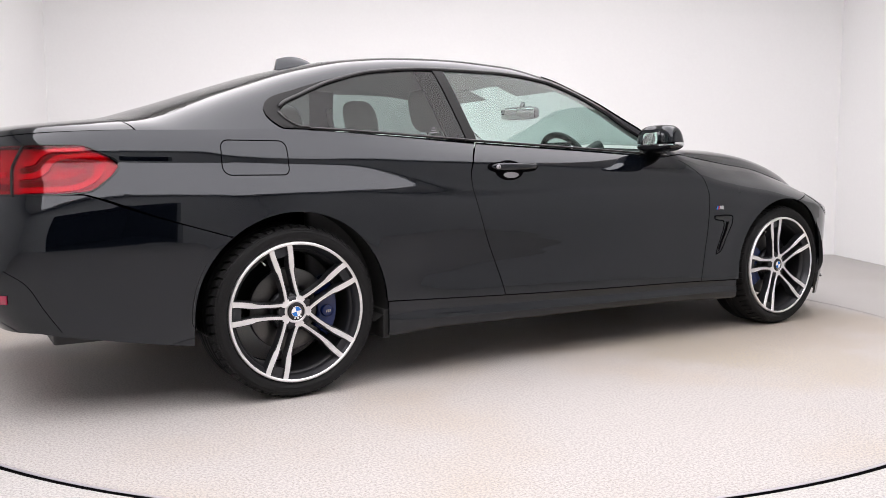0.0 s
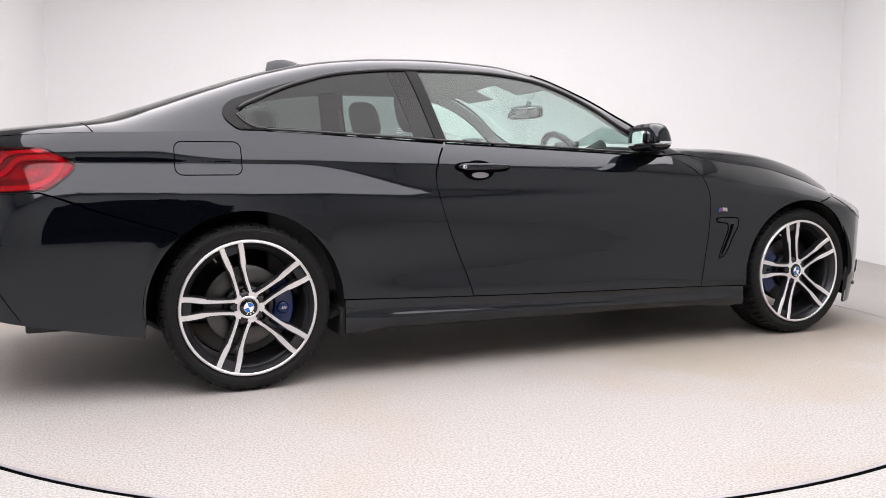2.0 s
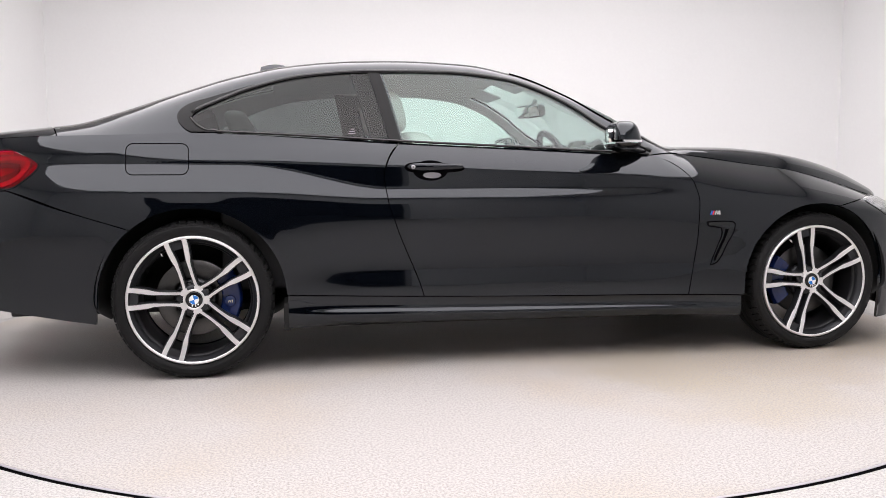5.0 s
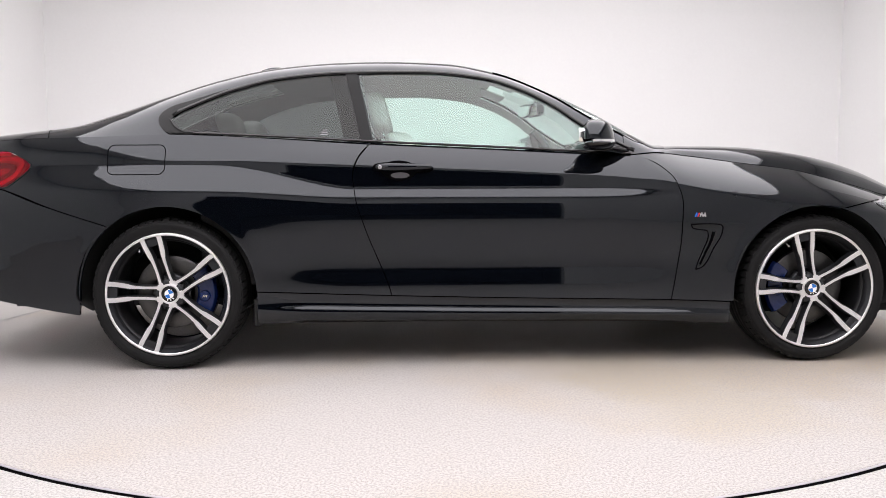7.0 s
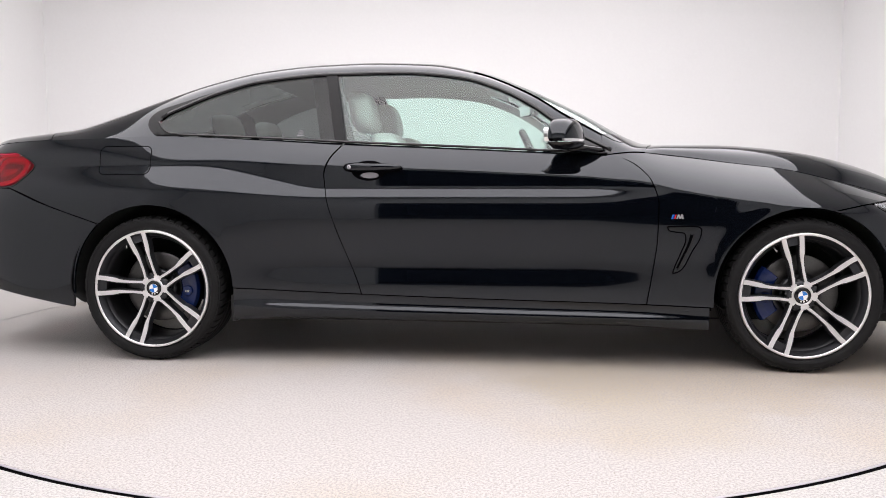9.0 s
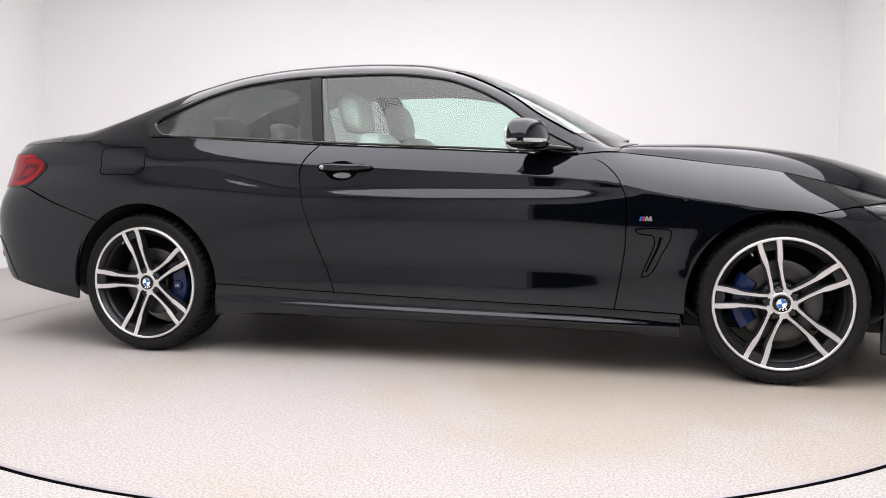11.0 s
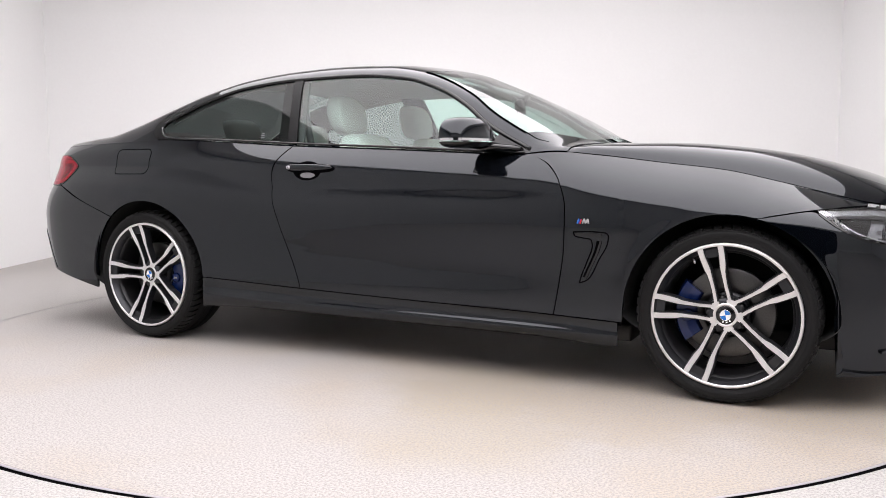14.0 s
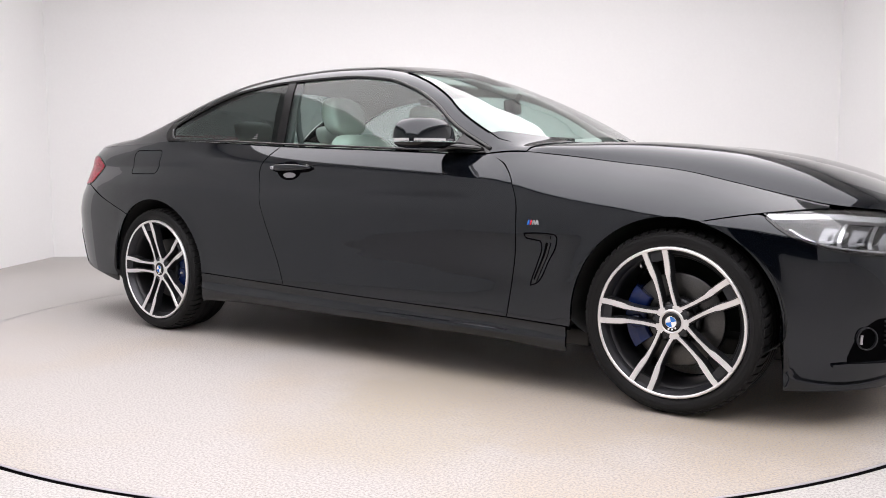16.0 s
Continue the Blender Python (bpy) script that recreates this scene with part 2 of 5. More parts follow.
# ---- room ----
def build_room():
    bm = bmesh.new()
    segs, hole = 192, 2.532
    inner, edge = [], []
    for k in range(segs):
        a = 2 * math.pi * k / segs
        c, s = math.cos(a), math.sin(a)
        inner.append(bm.verts.new((hole * c, hole * s, 0)))
        reach = min(((ROOM_X + 0.1) / abs(c)) if abs(c) > 1e-6 else 1e9, ((ROOM_BACK + 0.1) / s) if s > 1e-6 else 1e9, ((ROOM_FRONT - 0.1) / s) if s < -1e-6 else 1e9)
        edge.append(bm.verts.new((reach * c, reach * s, 0)))
    for k in range(segs):
        bm.faces.new((inner[k], edge[k], edge[(k + 1) % segs], inner[(k + 1) % segs]))
    low = [bm.verts.new(v.co - Vector((0, 0, 0.06))) for v in inner]
    for k in range(segs):
        bm.faces.new((inner[(k + 1) % segs], low[(k + 1) % segs], low[k], inner[k]))
    for x in (-ROOM_X - 0.1, ROOM_X + 0.1):
        for y in (ROOM_BACK + 0.1, ROOM_FRONT - 0.1):
            v = bm.verts.new((x, y, 0))
            near = sorted(edge, key=lambda w: (w.co - v.co).length)[:2]
            bm.faces.new((v, near[0], near[1]))
    bmesh.ops.recalc_face_normals(bm, faces=bm.faces[:])
    floor = link_mesh("floor", bm, ROOM_FLOOR, smooth=False)
    tagged(floor, "pale speckled resin floor round the turntable", "floor", kind="structure")
    bm = bmesh.new()
    lathe_flat = [(2.5140, -0.0012), (2.5155, -0.013), (2.5315, -0.013), (2.5315, -0.07), (2.5140, -0.07)]
    def arc_ring(bm, prof, a0, a1, n):
        rings = [[bm.verts.new((r * math.cos(a), r * math.sin(a), z)) for a in np.radians(np.linspace(a0, a1, n))] for r, z in prof]
        for a, b in zip(rings, rings[1:] + rings[:1]):
            for k in range(n - 1):
                bm.faces.new((a[k], a[k + 1], b[k + 1], b[k]))
        bmesh.ops.recalc_face_normals(bm, faces=bm.faces[:])
        return bm
    groove = link_mesh("turntable_groove", arc_ring(bm, lathe_flat, 212, 328, 90), GROOVE, smooth=False)
    tagged(groove, "narrow black gap round the turntable in the floor", "groove", kind="structure")
    # filler added in floor colour, so no dark slot shows round the back
    pale = [(2.5145, -0.0015), (2.5315, -0.0015), (2.5315, -0.07), (2.5145, -0.07)]
    filler = link_mesh("turntable_gap_filler", arc_ring(bmesh.new(), pale, -32, 212, 160), ROOM_FLOOR, smooth=False)
    tagged(filler, "floor-coloured filler added in the gap round the back of the turntable", "groove", kind="structure")

    def wall(name, lo, hi, label):
        w = link_mesh(name, box(bmesh.new(), lo, hi), WALL, smooth=False)
        return tagged(w, label, "wall", kind="structure")
    t = 0.15
    wall("wall_north", (-ROOM_X - t, ROOM_BACK, -0.1), (ROOM_X + t, ROOM_BACK + t, ROOM_Z), "plain matt white studio wall behind the turntable")
    for name, x in (("wall_west", -ROOM_X - t), ("wall_east", ROOM_X)):
        w = new(name)
        tagged(w, "studio side wall, matt white at the back, darkened in its unseen front part", "wall", kind="structure")
        part("wall_panel", box(bmesh.new(), (x, 1.2, -0.1), (x + t, ROOM_BACK, ROOM_Z)), WALL, w, smooth=False)
        # unseen front part, coloured darker to dim the flank reflections
        part("wall_panel", box(bmesh.new(), (x, ROOM_FRONT, -0.1), (x + t, 1.2, ROOM_Z)), DARKENED_WALL, w, smooth=False)
    # the unseen wall behind the camera, with the open gateway that the black paint mirrors
    ox0, ox1, oz = DOORWAY
    south = new("wall_south")
    tagged(south, "unseen studio front wall, darkened, with a wide dark gateway", "wall", kind="structure")
    part("wall_panel", box(bmesh.new(), (-ROOM_X - t, ROOM_FRONT - t, -0.1), (ox0, ROOM_FRONT, ROOM_Z)), DARKENED_WALL, south, smooth=False)
    part("wall_panel", box(bmesh.new(), (ox1, ROOM_FRONT - t, -0.1), (ROOM_X + t, ROOM_FRONT, ROOM_Z)), DARKENED_WALL, south, smooth=False)
    part("lintel", box(bmesh.new(), (ox0, ROOM_FRONT - t, oz), (ox1, ROOM_FRONT, ROOM_Z)), DARKENED_WALL, south, smooth=False)
    # unseen box added behind the gateway, its darkness put into the colour
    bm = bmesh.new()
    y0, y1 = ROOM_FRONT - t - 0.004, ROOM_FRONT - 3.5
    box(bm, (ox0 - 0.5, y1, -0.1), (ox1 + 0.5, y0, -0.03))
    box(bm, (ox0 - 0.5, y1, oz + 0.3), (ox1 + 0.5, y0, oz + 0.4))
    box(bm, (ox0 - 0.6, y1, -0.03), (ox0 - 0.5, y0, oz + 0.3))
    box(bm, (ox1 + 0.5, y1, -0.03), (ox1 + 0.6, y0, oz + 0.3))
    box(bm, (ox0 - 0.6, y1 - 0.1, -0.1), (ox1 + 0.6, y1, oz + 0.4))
    backing = link_mesh("gateway_backing", bm, DARKBACK, smooth=False)
    tagged(backing, "unseen near-black box added beyond the gateway for the paint to mirror", "room", kind="structure")
    ceil = link_mesh("ceiling", box(bmesh.new(), (-ROOM_X - t, ROOM_FRONT - t, ROOM_Z + 0.06), (ROOM_X + t, ROOM_BACK + t, ROOM_Z + 0.16)), WALL, smooth=False)
    tagged(ceil, "white studio ceiling above the luminous panel", "ceiling", kind="structure")
    lamp = new("ceiling_light")
    tagged(lamp, "large luminous white fabric softbox under the ceiling", "light")
    lx, ly0, ly1 = PANEL
    lamp.location = (0, 0, ROOM_Z - 0.06)
    part("diffuser", box(bmesh.new(), (-lx, ly0, 0), (lx, ly1, 0.02)), LIGHT_PANEL, lamp, smooth=False)
    bm = bmesh.new()
    for lo, hi in (((-lx - 0.05, ly0 - 0.05, -0.02), (lx + 0.05, ly0, 0.12)), ((-lx - 0.05, ly1, -0.02), (lx + 0.05, ly1 + 0.05, 0.12)),
                   ((-lx - 0.05, ly0, -0.02), (-lx, ly1, 0.12)), ((lx, ly0, -0.02), (lx + 0.05, ly1, 0.12))):
        box(bm, lo, hi)
    part("frame", bm, WHITE, lamp, smooth=False)


DOORWAY = (-1.8, 1.75, 2.1)
PANEL = (2.9, -5.6, 2.35)
build_room()


def build_turntable():
    bm = bmesh.new()
    prof = [(0.0, 0.0), (2.502, 0.0), (2.5035, -0.003), (2.5035, -0.05), (0.0, -0.05)]
    rings = []
    for r, z in prof:
        if r == 0:
            rings.append([bm.verts.new((0, 0, z))])
        else:
            rings.append([bm.verts.new((r * math.cos(2 * math.pi * k / 192), r * math.sin(2 * math.pi * k / 192), z)) for k in range(192)])
    for a, b in zip(rings[:-1], rings[1:]):
        for k in range(192):
            k2 = (k + 1) % 192
            bm.faces.new([v for v in (a[k % len(a)], b[k % len(b)], b[k2 % len(b)], a[k2 % len(a)]) if True] if len(a) > 1 and len(b) > 1 else
                         ((a[0], b[k], b[k2]) if len(a) == 1 else (a[k], b[0], a[k2])))
    bmesh.ops.recalc_face_normals(bm, faces=bm.faces[:])
    table = new("turntable")
    part("deck", bm, TABLE_FLOOR, table, smooth=False)
    bm = bmesh.new()
    rings = [[bm.verts.new((r * math.cos(2 * math.pi * k / 192), r * math.sin(2 * math.pi * k / 192), z)) for k in range(192)] for r, z in ((2.504, -0.04), (2.504, 0.0005), (2.5125, -0.0005), (2.513, -0.0012))]
    for a, b in zip(rings[:-1], rings[1:]):
        for k in range(192):
            bm.faces.new((a[k], b[k], b[(k + 1) % 192], a[(k + 1) % 192]))
    bmesh.ops.recalc_face_normals(bm, faces=bm.faces[:])
    part("edge_strip", bm, SATIN_GREY, table, "dull grey metal edge strip")
    return tagged(table, "round cream speckled resin turntable with tan stains", "turntable")


turntable = build_turntable()

# ---- car body surfaces (x forward, y to the left, right flank at negative y) ----
REAR_X, FRONT_X, AXLE_Z = -1.405, 1.405, 0.325
half_width = curve_through([(-2.45, 0.755), (-2.2, 0.812), (-1.98, 0.848), (-1.75, 0.880), (-1.55, 0.899), (-1.4, 0.905), (-1.0, 0.898), (-0.5, 0.891), (0.0, 0.890), (0.5, 0.891), (0.9, 0.901), (1.4, 0.908), (1.65, 0.900)])
shoulder_z = curve_through([(-2.45, 0.955), (-2.2, 0.980), (-2.0, 0.990), (-1.65, 0.998), (-1.4, 1.005), (-0.92, 0.988), (-0.55, 0.968), (0.0, 0.943), (0.36, 0.925), (0.60, 0.914),
                            (0.72, 0.922), (0.88, 0.908), (1.14, 0.875), (1.36, 0.848), (1.56, 0.803), (1.74, 0.757), (1.85, 0.730), (2.2, 0.690)])
shoulder_y = curve_through([(-2.4, 0.655), (-2.2, 0.705), (-1.9, 0.754), (-1.65, 0.782), (-1.4, 0.790), (-0.9, 0.789), (-0.55, 0.789), (0.3, 0.797), (0.62, 0.795), (0.78, 0.745), (0.95, 0.715), (1.2, 0.70), (1.6, 0.69), (1.85, 0.675), (2.2, 0.66)])
roll_depth = curve_through([(-2.2, 0.105), (-1.6, 0.115), (-1.0, 0.11), (-0.5, 0.10), (0.5, 0.10), (0.75, 0.125), (1.0, 0.15), (1.4, 0.155), (1.7, 0.12), (2.0, 0.10)])
door_profile = curve_through([(0.15, -0.012), (0.20, -0.004), (0.28, 0.0006), (0.31, 0.0007), (0.342, 0.0003), (0.37, -0.0007), (0.40, -0.0023), (0.431, -0.0035), (0.46, -0.0037), (0.50, -0.0030), (0.55, -0.0011), (0.60, 0.0013), (0.635, 0.0028),
                              (0.66, 0.0034), (0.68, 0.0035), (0.705, 0.0018), (0.72, -0.0008), (0.735, -0.0040), (0.755, -0.0105), (0.772, -0.0160), (0.785, -0.0178), (0.82, -0.0197), (0.86, -0.0226), (0.88, -0.0245), (1.05, -0.05)])
plain_profile = curve_through([(0.13, -0.008), (0.20, -0.005), (0.28, -0.001), (0.37, -0.0025), (0.45, -0.0030), (0.55, -0.0003), (0.63, 0.0025), (0.67, 0.0028), (0.71, 0.0010), (0.80, -0.008), (1.05, -0.036)])
haunch_profile = curve_through([(0.13, -0.008), (0.20, -0.006), (0.28, -0.004), (0.37, -0.0045), (0.45, -0.003), (0.52, 0.0), (0.60, 0.0034), (0.70, 0.004), (0.75, -0.001), (0.78, -0.008), (0.80, -0.0145), (0.84, -0.031), (0.872, -0.045), (0.882, -0.0475), (0.892, -0.0485), (0.91, -0.051), (1.05, -0.07)])
strip_low = curve_through([(-2.0, 0.775), (-1.2, 0.762), (-0.6, 0.735), (-0.3, 0.735)])
strip_high = curve_through([(-2.0, 0.877), (-1.2, 0.870), (-0.6, 0.780), (-0.3, 0.780)])
strip_drop = curve_through([(-2.3, 0.030), (-1.6, 0.042), (-1.2, 0.038), (-0.6, 0.0), (-0.3, 0.0)])
crease = curve_through([(-1.15, 0.0), (-0.60, 1.0), (0.45, 1.0), (0.85, 0.15), (1.0, 0.0)])
nose_x = curve_through([(0.13, 2.13), (0.25, 2.17), (0.40, 2.195), (0.55, 2.20), (0.66, 2.175), (0.72, 2.14), (0.80, 2.06), (0.9, 2.0)])
tail_x = curve_through([(0.18, -2.27), (0.26, -2.34), (0.38, -2.42), (0.52, -2.455), (0.70, -2.45), (0.80, -2.43), (0.93, -2.41), (1.02, -2.38)])
NOSE_FROM, NOSE_POWER, TAIL_FROM = 1.45, 2.7, -1.55
tail_power = curve_through([(0.2, 7.0), (0.60, 7.0), (0.80, 5.0), (1.0, 5.0)])


def flank(x, z):
    """Half width of the body at station x and height z."""
    x, z = np.broadcast_arrays(np.asarray(x, float), np.asarray(z, float))
    k = np.clip(crease(x), 0, 1)
    low, high = strip_low(x), strip_high(x)
    u = (z - low) / (high - low)
    stretched = np.where(u < 1, 0.735 + 0.045 * np.clip(u, 0, 1), 0.780 + (z - high) * 0.27 / (1.05 - high))
    under = k * door_profile(np.minimum(z, low) * 0.735 / low) + (1 - k) * haunch_profile(np.minimum(z, low))
    rear = under + np.where(u > 0, door_profile(stretched) - door_profile(0.735) - strip_drop(x) * np.clip(u, 0, 1) ** 1.25, 0)
    base = half_width(x) + np.where(x < 0, rear, k * door_profile(z) + (1 - k) * plain_profile(z))
    for wx, reach, flare in ((REAR_X, 0.375, 0.0022), (FRONT_X, 0.367, 0.004)):
        r = np.hypot(x - wx, z - AXLE_Z)
        base = base + flare * np.exp(-((r - reach) / 0.035) ** 2) * (z > 0.2)
    top, depth = shoulder_z(x), roll_depth(x)
    t = np.clip((z - (top - depth)) / depth, 0, 1.3)
    # behind the doors the flank runs without a crease into the pillar and boot lid
    yb = shoulder_y(x)
    rise = np.maximum(centre_z(x + 0.8 * bow(x)), top + 0.012) - knee_drop(x) - top
    lean = (yb - np.minimum(knee_y(x), yb - 0.01)) / np.maximum(rise, 0.02)
    soft = np.clip((lean - 0.12) * depth / np.maximum(base - yb, 0.02), 1.05, 3.2)
    k = np.clip((-1.05 - x) / 0.35, 0, 1)
    y = base - (base - yb) * t ** (1.6 + (soft - 1.6) * k)
    f = np.clip((x - NOSE_FROM) / (nose_x(z) - NOSE_FROM), 0, 1)
    b = np.clip((TAIL_FROM - x) / (TAIL_FROM - tail_x(z)), 0, 1)
    y = y * (1 - f ** NOSE_POWER) ** (1 / NOSE_POWER) * (1 - b ** tail_power(z)) ** (1 / tail_power(z))
    return y


def on_flank(x, z, lift=0.0):
    x, z = np.broadcast_arrays(np.asarray(x, float), np.asarray(z, float))
    return np.stack([x, -flank(x, z) - lift, z], -1)


def columns(X, z0, z1, rows):
    """Grid on the flank: station list X, lower and upper edge per station."""
    X, z0, z1 = np.asarray(X, float), np.asarray(z0, float), np.asarray(z1, float)
    s = np.linspace(0, 1, rows)
    return on_flank(X[:, None] + 0 * s, z0[:, None] + (z1 - z0)[:, None] * s)


def arch_z(x, wx, reach):
    d = np.clip(reach ** 2 - (np.asarray(x, float) - wx) ** 2, 0, None)
    return AXLE_Z + np.sqrt(d)


def arch_stations(wx, reach, a0, a1, n):
    a = np.radians(np.linspace(a0, a1, n))
    return wx + reach * np.cos(a)


REAR_ARCH, FRONT_ARCH = 0.375, 0.367
sill_line = curve_through([(-1.03, 0.334), (-0.45, 0.312), (0.05, 0.298), (0.77, 0.283), (1.03, 0.274)])
door_rear = curve_through([(0.30, -0.451), (0.34, -0.462), (0.61, -0.569), (0.73, -0.606), (0.83, -0.618), (0.89, -0.600), (0.97, -0.542)])
door_front = curve_through([(0.28, 0.763), (0.42, 0.786), (0.56, 0.803), (0.70, 0.806), (0.80, 0.778), (0.87, 0.715), (0.92, 0.62)])
rear_seam = curve_through([(-2.46, 0.772), (-2.12, 0.772), (-2.076, 0.761), (-1.889, 0.692), (-1.681, 0.626), (-1.6, 0.60)])
front_seam = curve_through([(1.5, 0.676), (1.56, 0.688), (1.70, 0.708), (1.85, 0.718), (2.2, 0.70)])
tail_upper = curve_through([(-2.46, 0.925), (-2.25, 0.936), (-2.12, 0.936), (-2.05, 0.912), (-1.995, 0.873)])
tail_lower = curve_through([(-2.46, 0.772), (-2.20, 0.772), (-2.10, 0.782), (-2.05, 0.812), (-1.995, 0.873)])
lamp_lower = curve_through([(1.685, 0.704), (1.758, 0.655), (1.863, 0.604), (2.04, 0.569), (2.2, 0.56)])
lamp_upper = curve_through([(1.685, 0.706), (1.75, 0.710), (1.85, 0.715), (2.04, 0.700), (2.2, 0.68)])
GAP = 0.0022

# upper body: sections that start on the shoulder and rise to the centre line
centre_z = curve_through([(-2.45, 0.985), (-2.35, 1.012), (-2.1, 1.045), (-1.95, 1.062), (-1.75, 1.120), (-1.5, 1.206), (-1.25, 1.288), (-1.0, 1.346), (-0.7, 1.379), (-0.45, 1.389),
                          (-0.2, 1.382), (0.05, 1.336), (0.25, 1.258), (0.5, 1.138), (0.72, 1.020), (0.82, 0.980), (0.9, 0.970), (1.24, 0.946), (1.53, 0.909), (1.82, 0.836), (2.02, 0.757), (2.14, 0.705)])
knee_y = curve_through([(-2.45, 0.62), (-2.1, 0.66), (-1.9, 0.67), (-1.6, 0.655), (-1.2, 0.625), (-0.8, 0.602), (-0.3, 0.598), (0.0, 0.615), (0.3, 0.66), (0.55, 0.72), (0.75, 0.73), (1.2, 0.62), (1.6, 0.58), (2.2, 0.5)])
knee_drop = curve_through([(-2.45, 0.010), (-2.0, 0.010), (-1.5, 0.008), (-1.0, 0.018), (-0.4, 0.030), (0.0, 0.034), (0.3, 0.028), (0.55, 0.026), (0.70, 0.034), (0.85, 0.0), (1.2, -0.028), (1.6, -0.034), (2.2, -0.010)])
knee_weight = curve_through([(-2.45, 1.8), (-2.0, 2.2), (-1.6, 2.9), (-1.2, 3.9), (-0.8, 4.6), (0.2, 4.6), (0.5, 4.0), (0.70, 2.4), (0.9, 1.7), (1.2, 1.9), (1.6, 1.8), (2.2, 1.2)])
bow = curve_through([(-2.45, -0.02), (-2.2, -0.10), (-1.9, -0.14), (-1.5, -0.10), (-1.0, -0.03), (-0.6, 0.0), (-0.2, 0.02), (0.05, 0.03), (0.4, 0.06), (0.72, 0.10), (0.95, 0.12), (1.5, 0.11), (1.9, 0.10), (2.2, 0.02)])
_W = np.linspace(0, 1, 241)


@functools.lru_cache(maxsize=None)
def section(x):
    """Points of the upper body section at station x, from the shoulder to the centre line, with their arc lengths."""
    zb = float(shoulder_z(x))
    yb = float(flank(x, zb))
    zc = max(float(centre_z(x + 0.8 * float(bow(x)))), zb + 0.012)
    k = min(float(knee_y(x)), yb - 0.01)
    kz = max(zc - float(knee_drop(x)), zb + 0.006)
    w = float(knee_weight(x))
    a, b, c = (1 - _W) ** 2, 2 * w * _W * (1 - _W), _W ** 2
    d = a + b + c
    y = (a * yb + b * k) / d
    z = (a * zb + b * kz + c * zc) / d
    xx = x + float(bow(x)) * (1 - (y / yb) ** 2)
    P = np.stack([xx, -y, z], -1)
    s = np.concatenate([[0], np.cumsum(np.linalg.norm(np.diff(P, axis=0), axis=1))])
    return P, s


def at_arc(x, arcs):
    P, s = section(round(float(x), 5))
    arcs = np.clip(arcs, 0, s[-1])
    return np.stack([np.interp(arcs, s, P[:, k]) for k in range(3)], -1)


def arc_of_height(x, z):
    P, s = section(round(float(x), 5))
    return float(np.interp(z, P[:, 2], s))


def upper(X, lo, hi, rows, slant=0.0):
    """Grid on the upper body between arc lengths lo(x) and hi(x)."""
    out = []
    for i, x in enumerate(X):
        a, b = lo(x, i) if callable(lo) else lo, hi(x, i) if callable(hi) else hi
        out.append(at_arc(x, np.linspace(a, b, rows)))
    return np.array(out)


def full_arc(x, i=0):
    return section(round(float(x), 5))[1][-1]


# top edge of the side windows
window_top = curve_through([(-1.40, 1.075), (-1.375, 1.099), (-1.31, 1.130), (-1.134, 1.205), (-0.938, 1.257), (-0.65, 1.284), (-0.33, 1.288), (-0.05, 1.262), (0.125, 1.206), (0.272, 1.128), (0.39, 1.045), (0.50, 0.985), (0.62, 0.928)])


def window_arc(x, i=0):
    return max(0.004, arc_of_height(x, float(window_top(x))))


quarter_low = curve_through([(-1.40, 1.070), (-1.385, 1.045), (-1.36, 1.024), (-1.33, 1.012), (-1.28, 1.007), (-1.1, 1.001), (-0.5, 0.985)])


def quarter_arc(x, i=0):
    return max(0.012, arc_of_height(x, float(quarter_low(x)))) if x < -1.28 else 0.012


screen_edge = curve_through([(-1.93, 0.08), (-1.75, 0.16), (-1.6, 0.25), (-1.4, 0.350)])


def rail_low(x, i=0):
    """Lower edge of the roof rail: above the side glass, and a line on towards the boot behind it."""
    if x > -1.40:
        return window_arc(x) + 0.010
    return (window_arc(-1.3999) + 0.010) * float(screen_edge(x)) / 0.350


def rail_high(x, i=0):
    return float(screen_edge(x)) if x <= -1.40 else pillar_arc(x)


def pillar_arc(x, i=0):
    """Edge of the windscreen or rear screen beside the pillar or roof rail."""
    return min(window_arc(x) + float(rail_wide(x)), full_arc(x) * 0.9)


rail_wide = curve_through([(-1.4, 0.275), (-1.2, 0.215), (-0.9, 0.15), (-0.4, 0.13), (0.0, 0.10), (0.3, 0.078), (0.6, 0.065), (0.76, 0.07)])


def both(make):
    for side in (-1, 1):
        make(side)


def mirrored(P):
    """Right half grid (stations by arcs to the centre line) joined with its left twin."""
    P = np.asarray(P)
    L = P[:, -2::-1] * np.array([1, -1, 1])
    return np.concatenate([P, L], 1)


car = new("car")
tagged(car, "glossy black two-door coupe with dark two-tone alloy wheels", "car")


